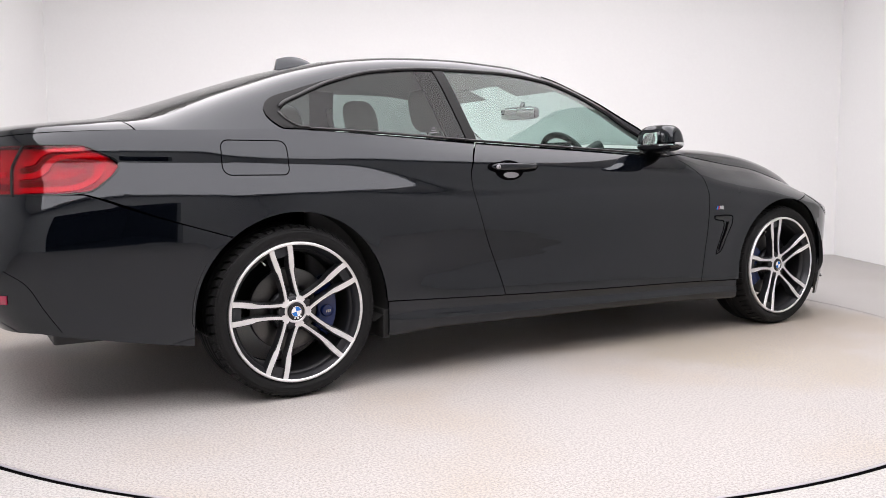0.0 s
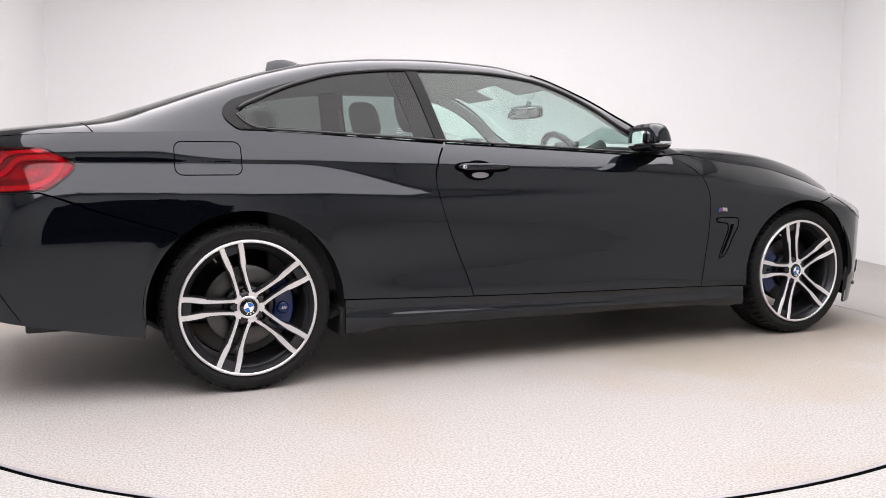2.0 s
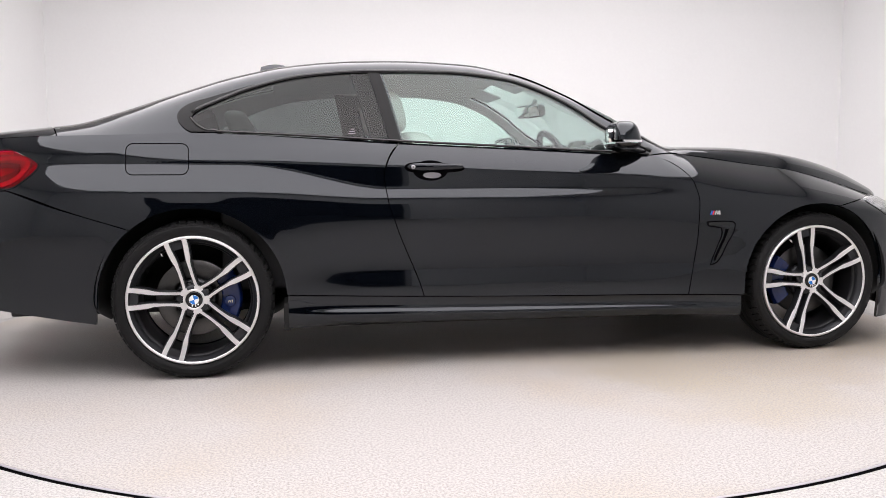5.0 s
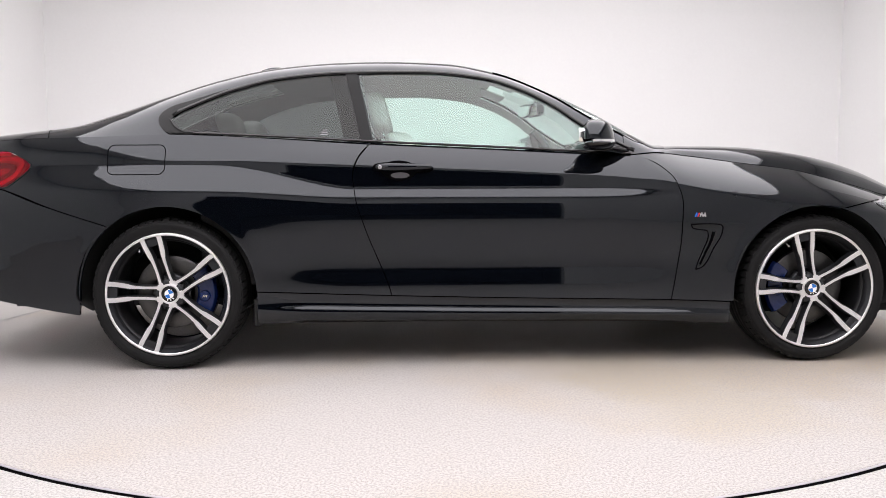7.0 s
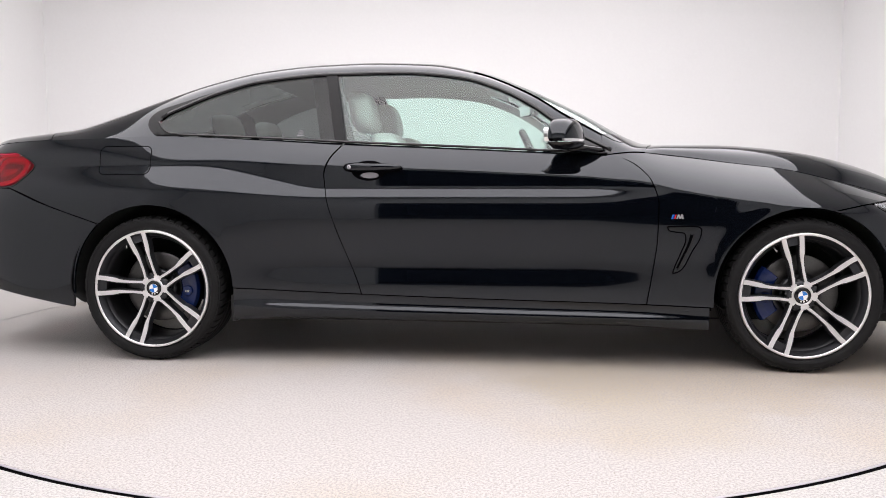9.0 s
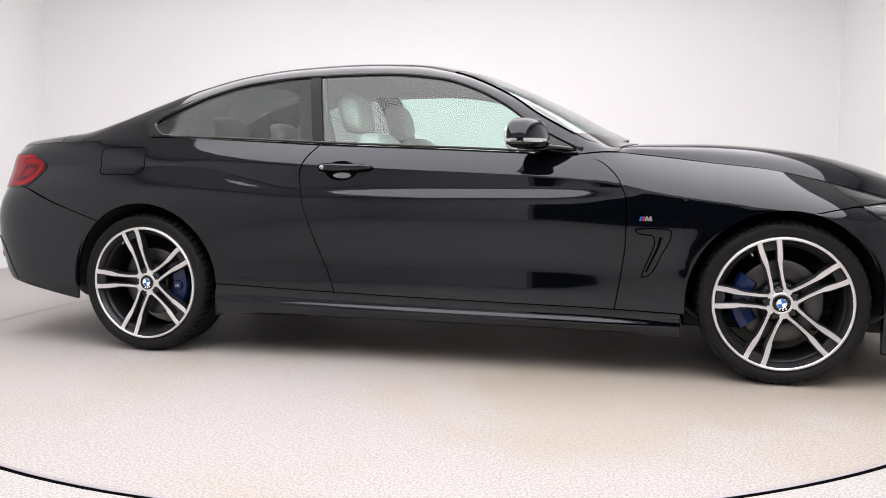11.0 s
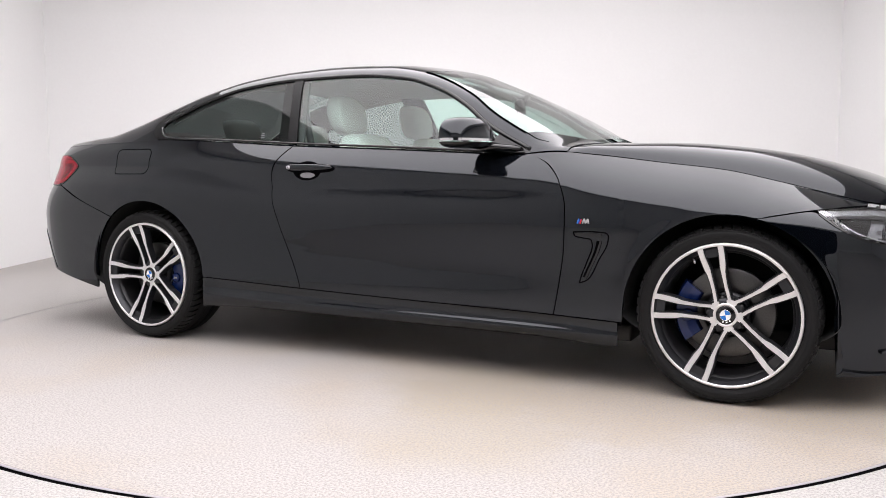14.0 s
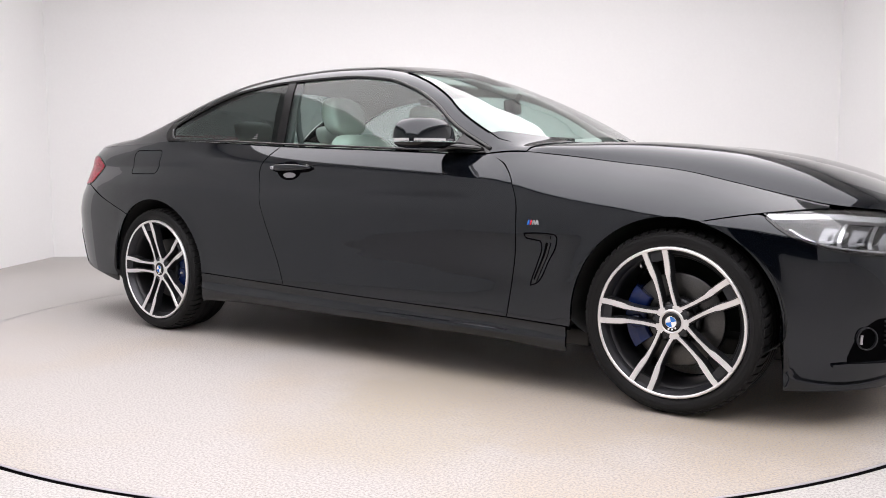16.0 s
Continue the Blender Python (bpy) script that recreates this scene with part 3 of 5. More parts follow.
def build_flank(side):
    # rear quarter
    xs = np.concatenate([np.linspace(-1.995, -1.72, 10), arch_stations(REAR_X, REAR_ARCH, 147, 3, 40), np.linspace(-1.028, -0.46, 26)])
    xs = np.sort(xs)
    z0 = np.where(xs < REAR_X + REAR_ARCH, np.where(xs < -1.68, rear_seam(xs) + GAP, arch_z(xs, REAR_X, REAR_ARCH)), sill_line(xs) + GAP)
    z0 = np.maximum(z0, np.where(xs < -1.5, rear_seam(xs) + GAP, 0))
    s = np.linspace(0, 1, 70)
    Z = z0[:, None] + (shoulder_z(xs) - z0)[:, None] * s
    w = np.clip((xs + 1.0) / 0.54, 0, 1)
    X = xs[:, None] + (w ** 1.5)[:, None] * (door_rear(Z) - GAP + 0.46)
    Z = z0[:, None] + (shoulder_z(X) - z0[:, None]) * s
    body = panel("rear_quarter", on_flank(X, Z), PAINT, car, "glossy black rear quarter panel", side=side)
    xs = np.linspace(-2.36, -1.995, 26)
    panel("tail_shoulder", columns(xs, tail_upper(xs) + GAP, shoulder_z(xs), 12), PAINT, car, side=side)
    xs = np.linspace(-2.115, -1.995, 12)
    panel("tail_corner", columns(xs, rear_seam(xs) + GAP, np.maximum(tail_lower(xs) - GAP, rear_seam(xs) + GAP + 0.001), 10), PAINT, car, side=side)
    # door
    a, s = np.linspace(0, 1, 80), np.linspace(0, 1, 80)
    X = np.repeat(np.linspace(-0.45, 0.76, 80)[:, None], 80, 1)
    for _ in range(3):
        low = sill_line(X) + GAP
        Z = low + (shoulder_z(X) - low) * s[None, :]
        r, f = door_rear(Z) + GAP, door_front(Z) - GAP
        X = r + (f - r) * a[:, None]
    door = panel("door", on_flank(X, Z), PAINT, car, "glossy black long coupe door, closed", side=side)
    # front wing
    xs = np.sort(np.concatenate([np.linspace(0.77, 1.036, 14), arch_stations(FRONT_X, FRONT_ARCH, 177, 70, 34), np.linspace(1.54, 1.85, 16)]))
    z0 = np.where(xs < FRONT_X - FRONT_ARCH, sill_line(xs) + GAP, np.maximum(arch_z(xs, FRONT_X, FRONT_ARCH), np.where(xs > 1.49, front_seam(xs) + GAP, 0)))
    s = np.linspace(0, 1, 70)
    Z = z0[:, None] + np.maximum(shoulder_z(xs) - z0, 0.002)[:, None] * s
    w = np.clip((1.036 - xs) / 0.266, 0, 1)
    X = xs[:, None] + (w ** 1.3)[:, None] * (door_front(Z) + GAP - 0.77)
    Z = z0[:, None] + np.maximum(shoulder_z(X) - z0[:, None], 0.002) * s
    panel("front_wing", on_flank(X, Z), PAINT, car, "glossy black front wing", side=side)
    # sill with its sculpted skirt
    xs = np.linspace(-1.026, 1.02, 60)
    s = np.linspace(0, 1, 26)
    lower = 0.196 - 0.008 * (xs + 1.0)
    Z = lower[:, None] + (sill_line(xs) - GAP - lower)[:, None] * s
    scoop = skirt_profile(s)[None, :] * np.interp(xs, [-1.0, -0.8, 0.7, 0.95], [0.2, 1, 1, 0.2])[:, None]
    y = (half_width(xs)[:, None] + 0.004) + scoop
    panel("sill_skirt", np.stack([xs[:, None] + 0 * Z, -y, Z], -1), PAINT, car, "body-coloured side skirt", side=side)
    # rear and front bumper flanks
    rows = 36
    s = np.linspace(0, 1, rows)
    # front bumper: from the seam round to the centre
    xs1 = np.sort(arch_stations(FRONT_X, FRONT_ARCH, 74, 1, 22))
    a1 = arch_z(xs1, FRONT_X, FRONT_ARCH)
    g1 = columns(xs1, a1, np.maximum(np.minimum(front_seam(xs1), lamp_lower(xs1)) - GAP, a1 + 0.001), rows)
    t = np.linspace(0, 1, 44)
    x_start = 1.775
    g2 = []
    for u in t:
        col = []
        for v in s:
            zt = lambda x: min(float(front_seam(x)), float(lamp_lower(x))) - GAP if x < 2.1 else 0.56
            low = 0.134
            x = x_start
            z = low
            for _ in range(3):
                z = low + (zt(x) - low) * v
                f0 = (x_start - NOSE_FROM) / (float(nose_x(z)) - NOSE_FROM)
                a0 = math.asin(min(1, f0 ** (NOSE_POWER / 2)))
                a = a0 + (math.pi / 2 - a0) * u
                x = NOSE_FROM + (float(nose_x(z)) - NOSE_FROM) * math.sin(a) ** (2 / NOSE_POWER)
            col.append((x, z))
        g2.append(col)
    g2 = np.array(g2)
    P2 = on_flank(g2[..., 0], g2[..., 1])
    panel("front_bumper", np.concatenate([g1, P2], 0), PAINT, car, "body-coloured front bumper", side=side)
    # rear bumper
    xs1 = arch_stations(REAR_X, REAR_ARCH, 128, 179, 22)[::-1]
    g1 = columns(xs1, arch_z(xs1, REAR_X, REAR_ARCH), np.maximum(rear_seam(xs1) - GAP, arch_z(xs1, REAR_X, REAR_ARCH) + 0.001), rows)
    g2 = []
    x_start = -1.785
    for u in t[::-1]:
        col = []
        for v in s:
            x = x_start
            for _ in range(3):
                low = 0.236 + 0.16 * max(0.0, (-x - 1.8)) ** 1.0 if x > -2.25 else 0.31
                z = low + (float(rear_seam(x)) - GAP - low) * v
                power = float(tail_power(z))
                f0 = (TAIL_FROM - x_start) / (TAIL_FROM - float(tail_x(z)))
                a0 = math.asin(min(1, f0 ** (power / 2)))
                a = a0 + (math.pi / 2 - a0) * u
                x = TAIL_FROM - (TAIL_FROM - float(tail_x(z))) * math.sin(a) ** (2 / power)
            col.append((x, z))
        g2.append(col)
    g2 = np.array(g2)
    panel("rear_bumper", np.concatenate([on_flank(g2[..., 0], g2[..., 1]), g1], 0), PAINT, car, "body-coloured rear bumper", side=side)
    # side glass
    n = 50
    tops = []
    xs = np.linspace(0, 1, n)
    grid = []
    for u in xs:
        col = []
        for v in np.linspace(0, 1, 22):
            x = -0.53 + (0.60 + 0.53) * u - 0.075 * v * (1 - u)
            col.append(at_arc(x, np.array([0.008 + (max(window_arc(x) - 0.008, 0.004)) * v]))[0])
        grid.append(col)
    glass = panel("door_window", grid, GLASS, car, "green-tinted door window glass", thick=0.0, side=side)
    grid = []
    for u in np.linspace(0, 1, 40):
        col = []
        for v in np.linspace(0, 1, 22):
            x = -1.39 + (-0.575 + 1.39) * u - 0.075 * v * u
            low = quarter_arc(x)
            col.append(at_arc(x, np.array([low + max(window_arc(x) - low, 0.003) * v]))[0])
        grid.append(col)
    panel("quarter_window", grid, DARKGLASS, car, "dark-tinted rear quarter glass", thick=0.0, side=side)
    for g in (glass,):
        g.visible_shadow = False
    # black pillar strip between the panes
    grid = [[at_arc(-0.585 + du - 0.075 * v, np.array([0.004 + window_arc(-0.6) * v]))[0] + np.array([0, -0.004, 0.001]) for v in np.linspace(0, 1.0, 16)] for du in np.linspace(0, 0.05, 4)]
    panel("door_pillar", grid, FRIT, car, "satin black pillar trim", thick=0.01, side=side)
    # broad black border of the quarter glass
    xq = np.concatenate([np.linspace(-0.66, -1.30, 30), np.linspace(-1.32, -1.39, 8)])
    high, low = window_arc(xq[-1]), quarter_arc(xq[-1])
    tip = [(xq[-1] - 0.010 * math.sin(math.pi * v), high + (low - high) * v) for v in (0.2, 0.4, 0.6, 0.8)]
    path = [(x, window_arc(x)) for x in xq] + tip + [(x, quarter_arc(x)) for x in xq[::-1]]
    path = np.array(path)
    along = np.gradient(path, axis=0)
    along /= np.maximum(np.linalg.norm(along, axis=1, keepdims=True), 1e-9)
    out = np.stack([along[:, 1], -along[:, 0]], -1)
    out *= np.sign(out[:1, 1:])
    wide = 0.012 + 0.040 * np.clip((-1.10 - path[:, 0]) / 0.29, 0, 1) ** 1.5
    grid = []
    for (x, arc), o, w in zip(path, out, wide):
        grid.append([at_arc(x + o[0] * w * v, np.array([max(arc + o[1] * w * v, 0.002)]))[0] + np.array([0, -0.0028, 0.0018]) for v in (-0.1, 0.2, 0.5, 0.8, 1.0)])
    panel("quarter_border", grid, FRIT, car, "black border of the quarter glass", thick=0.0015, side=side)
    # roof rail, A pillar and C pillar
    xs = np.concatenate([np.linspace(-1.93, -1.401, 34), np.linspace(-1.3995, -1.33, 12), np.linspace(-1.31, 0.66, 84)])
    P = upper(xs, rail_low, rail_high, 18)
    panel("roof_rail", P, PAINT, car, "black roof rail and windscreen pillar", side=side)
    # dark window surround
    rim = [at_arc(x, np.array([window_arc(x) + 0.004]))[0] for x in np.linspace(-1.39, 0.615, 70)]
    bm = bmesh.new()
    flip = np.array([1, -1 if side > 0 else 1, 1])
    tube(bm, [p * flip + np.array([0, 0.002 * side, 0]) for p in np.array(rim)], 0.0105, 6)
    part("window_frame", bm, TRIM, car, "black window surround")
    rim = [at_arc(x, np.array([rail_high(x) + 0.002]))[0] for x in np.linspace(0.0, 0.66, 30)]
    bm = bmesh.new()
    tube(bm, [p * flip + np.array([0, 0, 0.001]) for p in np.array(rim)], 0.0045, 6)
    part("screen_seal", bm, VOID, car, "black windscreen seal")
    rim = [at_arc(x, np.array([0.006]))[0] for x in np.linspace(-1.30, 0.60, 60)]
    rim = [at_arc(x, np.array([quarter_arc(x)]))[0] for x in np.linspace(-1.40, -1.305, 12)] + rim
    bm = bmesh.new()
    tube(bm, [p * flip + np.array([0, 0.004 * side, 0.002]) for p in np.array(rim)], 0.006, 6)
    part("belt_moulding", bm, TRIM, car, "black belt moulding under the windows")
    return door


skirt_profile = curve_through([(0.0, -0.045), (0.12, -0.012), (0.25, -0.003), (0.38, 0.0015), (0.48, 0.0), (0.58, -0.007), (0.7, -0.010), (0.88, -0.009), (1.0, -0.005)])
doors = [build_flank(side) for side in (-1, 1)]


def build_top():
    # haunch under the rear pillar, then the rear screen and boot lid
    for side in (-1, 1):
        xs = np.concatenate([np.linspace(-1.93, -1.401, 40), np.linspace(-1.399, -1.28, 14)])
        P = upper(xs, 0.0, lambda x, i: rail_low(x) if x < -1.40 else quarter_arc(x), 18)
        panel("rear_pillar", P, PAINT, car, "broad black rear roof pillar", side=side)
    xs = np.linspace(-1.93, -1.06, 50)
    P = upper(xs, lambda x, i: rail_high(x) + 0.004, full_arc, 22)
    panel("rear_screen", mirrored(P), DARKGLASS, car, "dark-tinted sloping rear window", thick=0.0)
    xs = np.linspace(-2.40, -1.935, 36)
    panel("boot_lid", mirrored(upper(xs, 0.003, full_arc, 24)), PAINT, car, "glossy black boot lid", thick=0.012)
    xs = np.linspace(-1.055, 0.0, 46)
    panel("roof_panel", mirrored(upper(xs, lambda x, i: pillar_arc(x) + 0.003, full_arc, 20)), PAINT, car, "glossy black roof panel")
    xs = np.linspace(0.005, 0.69, 40)
    panel("windscreen", mirrored(upper(xs, lambda x, i: pillar_arc(x) + 0.004, full_arc, 20)), SCREENGLASS, car, "clear windscreen", thick=0.0)
    xs = np.linspace(0.70, 0.775, 8)
    panel("cowl", mirrored(upper(xs, 0.06, full_arc, 14) - np.array([0, 0, 0.012])), PLASTIC, car, "dark plastic cowl below the windscreen")
    for side in (-1, 1):
        xs = np.linspace(0.57, 0.765, 20)
        corner = upper(xs, 0.0, lambda x, i: pillar_arc(x) + min(max(x - 0.575, 0.0) * 2.4, 0.28), 16) + np.array([0, 0, 0.005])
        panel("wing_corner", corner, PAINT, car, "body-coloured scuttle corner", side=side)
    xs = np.linspace(0.76, 2.13, 70)
    panel("bonnet", mirrored(upper(xs, lambda x, i: 0.003, full_arc, 34)), PAINT, car, "glossy black sculpted bonnet")
    # close the underside
    bm = bmesh.new()
    box(bm, (-1.02, -0.72, 0.165), (1.03, 0.72, 0.235), 0.01)
    part("floor_pan", bm, PLASTIC, car, "dark underbody floor pan")
    bm = bmesh.new()
    box(bm, (1.04, -0.55, 0.165), (2.0, 0.55, 0.23), 0.01)
    part("front_undertray", bm, PLASTIC, car)
    bm = bmesh.new()
    box(bm, (-2.20, -0.55, 0.225), (-1.03, 0.55, 0.31), 0.01)
    part("rear_undertray", bm, PLASTIC, car)
    for wx, reach in ((REAR_X, REAR_ARCH + 0.012), (FRONT_X, FRONT_ARCH + 0.012)):
        for side in (-1, 1):
            bm = bmesh.new()
            rings = []
            for y in (0.885, 0.80, 0.70, 0.56):
                rings.append([bm.verts.new((wx + reach * math.cos(a), y * side, AXLE_Z + (reach if math.sin(a) > 0 else 0.12) * math.sin(a))) for a in np.linspace(-0.6, math.pi + 0.6, 40)])
            for a, b in zip(rings[:-1], rings[1:]):
                for k in range(39):
                    bm.faces.new((a[k], a[k + 1], b[k + 1], b[k])).smooth = True
            bm.faces.new(rings[-1])
            part("arch_liner", bm, LINER, car, "black wheel arch liner")


build_top()

# ---- wheels: built for the right flank, outer face towards -y, axle at the origin ----
def bar_outline(sign, lead):
    """One bar of a double spoke, pointing along +x from the hub; sign picks the upper or lower bar."""
    mid = curve_through([(0.045, 0.0255), (0.09, 0.0225), (0.15, 0.0240), (0.18, 0.0285), (0.24, 0.0355), (0.255, 0.036)])
    wide = curve_through([(0.045, 0.0085), (0.09, 0.0082), (0.145, 0.0090), (0.178, 0.0142), (0.24, 0.0138), (0.255, 0.0145)])
    rs = [0.048, 0.07, 0.10, 0.13, 0.155, 0.172, 0.19, 0.215, 0.235, 0.252]
    return rs, [sign * float(mid(r)) for r in rs], [float(wide(r)) * 0.66 + lead for r in rs]


def face_y(r):
    return -0.0 - 0.030 * max(0.0, (r - 0.05) / 0.21) ** 1.4


def build_wheel(name, label, spin, tyre_half):
    wheel = new(name)
    wheel.parent = car
    tagged(wheel, label)
    R = Matrix.Rotation(radians(-spin), 4, "Y")

    # tyre, with tread grooves
    bm = bmesh.new()
    prof = [(0.262, -0.012), (0.268, -0.020), (0.279, -0.026), (0.292, -0.0285), (0.303, -0.027), (0.3110, -0.020), (0.3145, -0.010), (0.3160, 0.004)]
    w = tyre_half * 2
    inner = [(r, w - 0.03 - y - 0.03 + 0.012) for r, y in prof[::-1]]
    tread = []
    ys = np.linspace(0.010, w - 0.06, 26)
    for k, y in enumerate(ys):
        groove = k in (6, 7, 12, 13, 18, 19)
        tread.append((0.3245 - (0.008 if groove or k < 5 else 0.0), y))
    lathe(bm, prof + tread + inner, 96)
    part("tyre", bm, RUBBER, wheel, "black low-profile tyre")
    # tread blocks on the outer shoulder
    bm = bmesh.new()
    for k in range(60):
        a = 2 * math.pi * k / 60
        m = Matrix.Rotation(a, 4, "Y")
        rows = []
        for y, r0, r1, skew in ((-0.0185, 0.306, 0.3145, 0.0), (-0.006, 0.312, 0.3205, 0.001), (0.010, 0.313, 0.3245, 0.004), (0.044, 0.313, 0.3245, 0.014)):
            rows.append([bm.verts.new(m @ Vector((r, y, z + skew))) for r, z in ((r0, -0.0135), (r1, -0.0125), (r1, 0.0125), (r0, 0.0135))])
        for p, q in zip(rows[:-1], rows[1:]):
            for j in range(4):
                bm.faces.new((p[j], p[(j + 1) % 4], q[(j + 1) % 4], q[j]))
        bm.faces.new(rows[0])
        bm.faces.new(rows[-1][::-1])
    bmesh.ops.recalc_face_normals(bm, faces=bm.faces[:])
    part("tread_shoulder", bm, RUBBER, wheel, smooth=False)
    # fine ribs on the sidewall
    bm = bmesh.new()
    for r, y in ((0.2845, -0.0280), (0.2985, -0.0286), (0.3065, -0.0255)):
        lathe(bm, [(r - 0.0012, y + 0.0016), (r, y - 0.0010), (r + 0.0012, y + 0.0016)], 96)
    part("sidewall_rib", bm, RUBBER, wheel)
    # rim: machined lip, painted inner rim, and a barrel darkened to hold its shade
    bm = bmesh.new()
    lathe(bm, [(0.2515, -0.022), (0.2530, -0.0280), (0.2595, -0.0290), (0.2635, -0.0265), (0.2645, -0.016)], 96)
    part("rim_lip", bm, MACHINED, wheel, "bright machined rim lip")
    bm = bmesh.new()
    lathe(bm, [(0.2525, -0.0255), (0.2440, -0.012), (0.2385, -0.004), (0.2350, 0.010)], 80)
    part("rim_well", bm, GUNMETAL, wheel, "dark grey painted inner rim")
    bm = bmesh.new()
    lathe(bm, [(0.2350, 0.010), (0.2290, 0.016), (0.2250, 0.03), (0.2230, 0.12), (0.2260, 0.19), (0.245, 0.20), (0.245, 0.205), (0.222, 0.20)], 80)
    part("barrel", bm, SHADED_BARREL, wheel, "rim barrel, coloured darker for the shade inside the wheel")
    # hub
    bm = bmesh.new()
    lathe(bm, [(0.0, 0.002), (0.036, 0.002), (0.040, 0.001), (0.056, 0.004), (0.066, 0.012), (0.070, 0.05), (0.0, 0.05)], 60)
    bmesh.ops.remove_doubles(bm, verts=bm.verts[:], dist=1e-6)
    part("hub", bm, GUNMETAL, wheel)
    bm = bmesh.new()
    lathe(bm, [(0.034, 0.004), (0.0345, -0.0008), (0.0430, -0.0004), (0.0450, 0.003), (0.0450, 0.016)], 60)
    part("hub_ring", bm, MACHINED, wheel, "bright machined hub ring")
    for k in range(5):
        a = Matrix.Rotation(radians(-72 * k), 4, "Y") @ R
        bm_face, bm_side = bmesh.new(), bmesh.new()
        for sign in (-1, 1):
            for bm, lead, y_add, depth in ((bm_face, -0.0003, -0.0014, 0.004), (bm_side, 0.0034, 0.001, 0.034)):
                rs, mids, wides = bar_outline(sign, lead)
                rows = []
                for r, c, h in zip(rs, mids, wides):
                    y = face_y(r) + y_add + 0.002
                    rows.append([bm.verts.new(a @ Vector(p)) for p in ((r, y, c - h), (r, y, c + h), (r, y + depth, c + h * 1.25), (r, y + depth, c - h * 1.25))])
                for p, q in zip(rows[:-1], rows[1:]):
                    for j in range(4):
                        bm.faces.new((p[j], p[(j + 1) % 4], q[(j + 1) % 4], q[j]))
                bm.faces.new(rows[0])
                bm.faces.new(rows[-1][::-1])
        for bm in (bm_face, bm_side):
            bmesh.ops.recalc_face_normals(bm, faces=bm.faces[:])
        spoke = part("spoke", bm_side, GUNMETAL, wheel, "dark painted double spoke", smooth=False)
        part("spoke_face", bm_face, MACHINED, spoke, "bright machined spoke face", smooth=False)
        # web between the two bars near the rim and the bolt pocket at the hub
        bm = bmesh.new()
        m = a @ Matrix.Translation((0.232, -0.004, 0))
        bmesh.ops.create_cube(bm, size=1.0, matrix=m @ Matrix.Diagonal((0.034, 0.02, 0.05, 1)))
        part("spoke_web", bm, GUNMETAL, spoke, smooth=False)
        bm = bmesh.new()
        lathe(bm, [(0.0, 0.003), (0.0085, 0.003), (0.0095, 0.005), (0.0095, 0.03)], 12)
        bmesh.ops.transform(bm, matrix=a @ Matrix.Translation((0.0610, 0.004, 0)), verts=bm.verts[:])
        part("wheel_bolt", bm, PLASTIC, wheel)
        # flat of the hub star between neighbouring spokes
        bm = bmesh.new()
        b = Matrix.Rotation(radians(-72 * k - 36), 4, "Y") @ R
        pts = [(0.036, -0.012), (0.036, 0.012), (0.052, 0.019), (0.062, 0.0), (0.052, -0.019)]
        outer = [bm.verts.new(b @ Vector((x, 0.0004, z))) for x, z in pts]
        lower = [bm.verts.new(b @ Vector((x, 0.02, z))) for x, z in pts]
        bm.faces.new(outer)
        for j in range(5):
            bm.faces.new((outer[j], lower[j], lower[(j + 1) % 5], outer[(j + 1) % 5]))
        bmesh.ops.recalc_face_normals(bm, faces=bm.faces[:])
        part("hub_face", bm, MACHINED, wheel, smooth=False)
    # centre cap: dark ring with blue and white quarters
    bm = bmesh.new()
    lathe(bm, [(0.0, -0.003), (0.030, -0.003), (0.0335, -0.0015), (0.0345, 0.004)], 48)
    bmesh.ops.remove_doubles(bm, verts=bm.verts[:], dist=1e-6)
    cap = part("centre_cap", bm, TRIM, wheel, "black centre cap with blue and white quarters")
    for q in range(4):
        bm = bmesh.new()
        c = bm.verts.new((0, -0.0046, 0))
        arc = [bm.verts.new((0.0185 * math.cos(x), -0.0046, 0.0185 * math.sin(x))) for x in np.radians(np.linspace(90 * q + spin, 90 * q + 90 + spin, 10))]
        for p1, p2 in zip(arc[:-1], arc[1:]):
            bm.faces.new((c, p2, p1))
        bmesh.ops.recalc_face_normals(bm, faces=bm.faces[:])
        part("cap_quarter", bm, BLUE if q % 2 else WHITE, cap, "blue enamel quarter" if q % 2 else "white enamel quarter", smooth=False)
    bm = bmesh.new()
    lathe(bm, [(0.0185, -0.0048), (0.0195, -0.0054), (0.0205, -0.0048)], 40)
    part("cap_ring", bm, CHROME, cap, "thin bright ring")
    bm = bmesh.new()
    for x in np.radians([250, 278, 306]):
        m = Matrix.Rotation(-x - radians(spin - 100), 4, "Y") @ Matrix.Translation((0.0255, -0.0045, 0))
        bmesh.ops.create_cube(bm, size=1.0, matrix=m @ Matrix.Diagonal((0.006, 0.001, 0.0055, 1)))
    part("cap_mark", bm, WHITE, cap, "small pale marks on the cap ring", smooth=False)
    # valve
    bm = bmesh.new()
    m = Matrix.Rotation(radians(-spin - 18), 4, "Y")
    tube(bm, [m @ Vector((0.238, 0.02, 0)), m @ Vector((0.215, -0.004, 0))], 0.004, 8)
    part("valve", bm, SATIN, wheel)
    return wheel


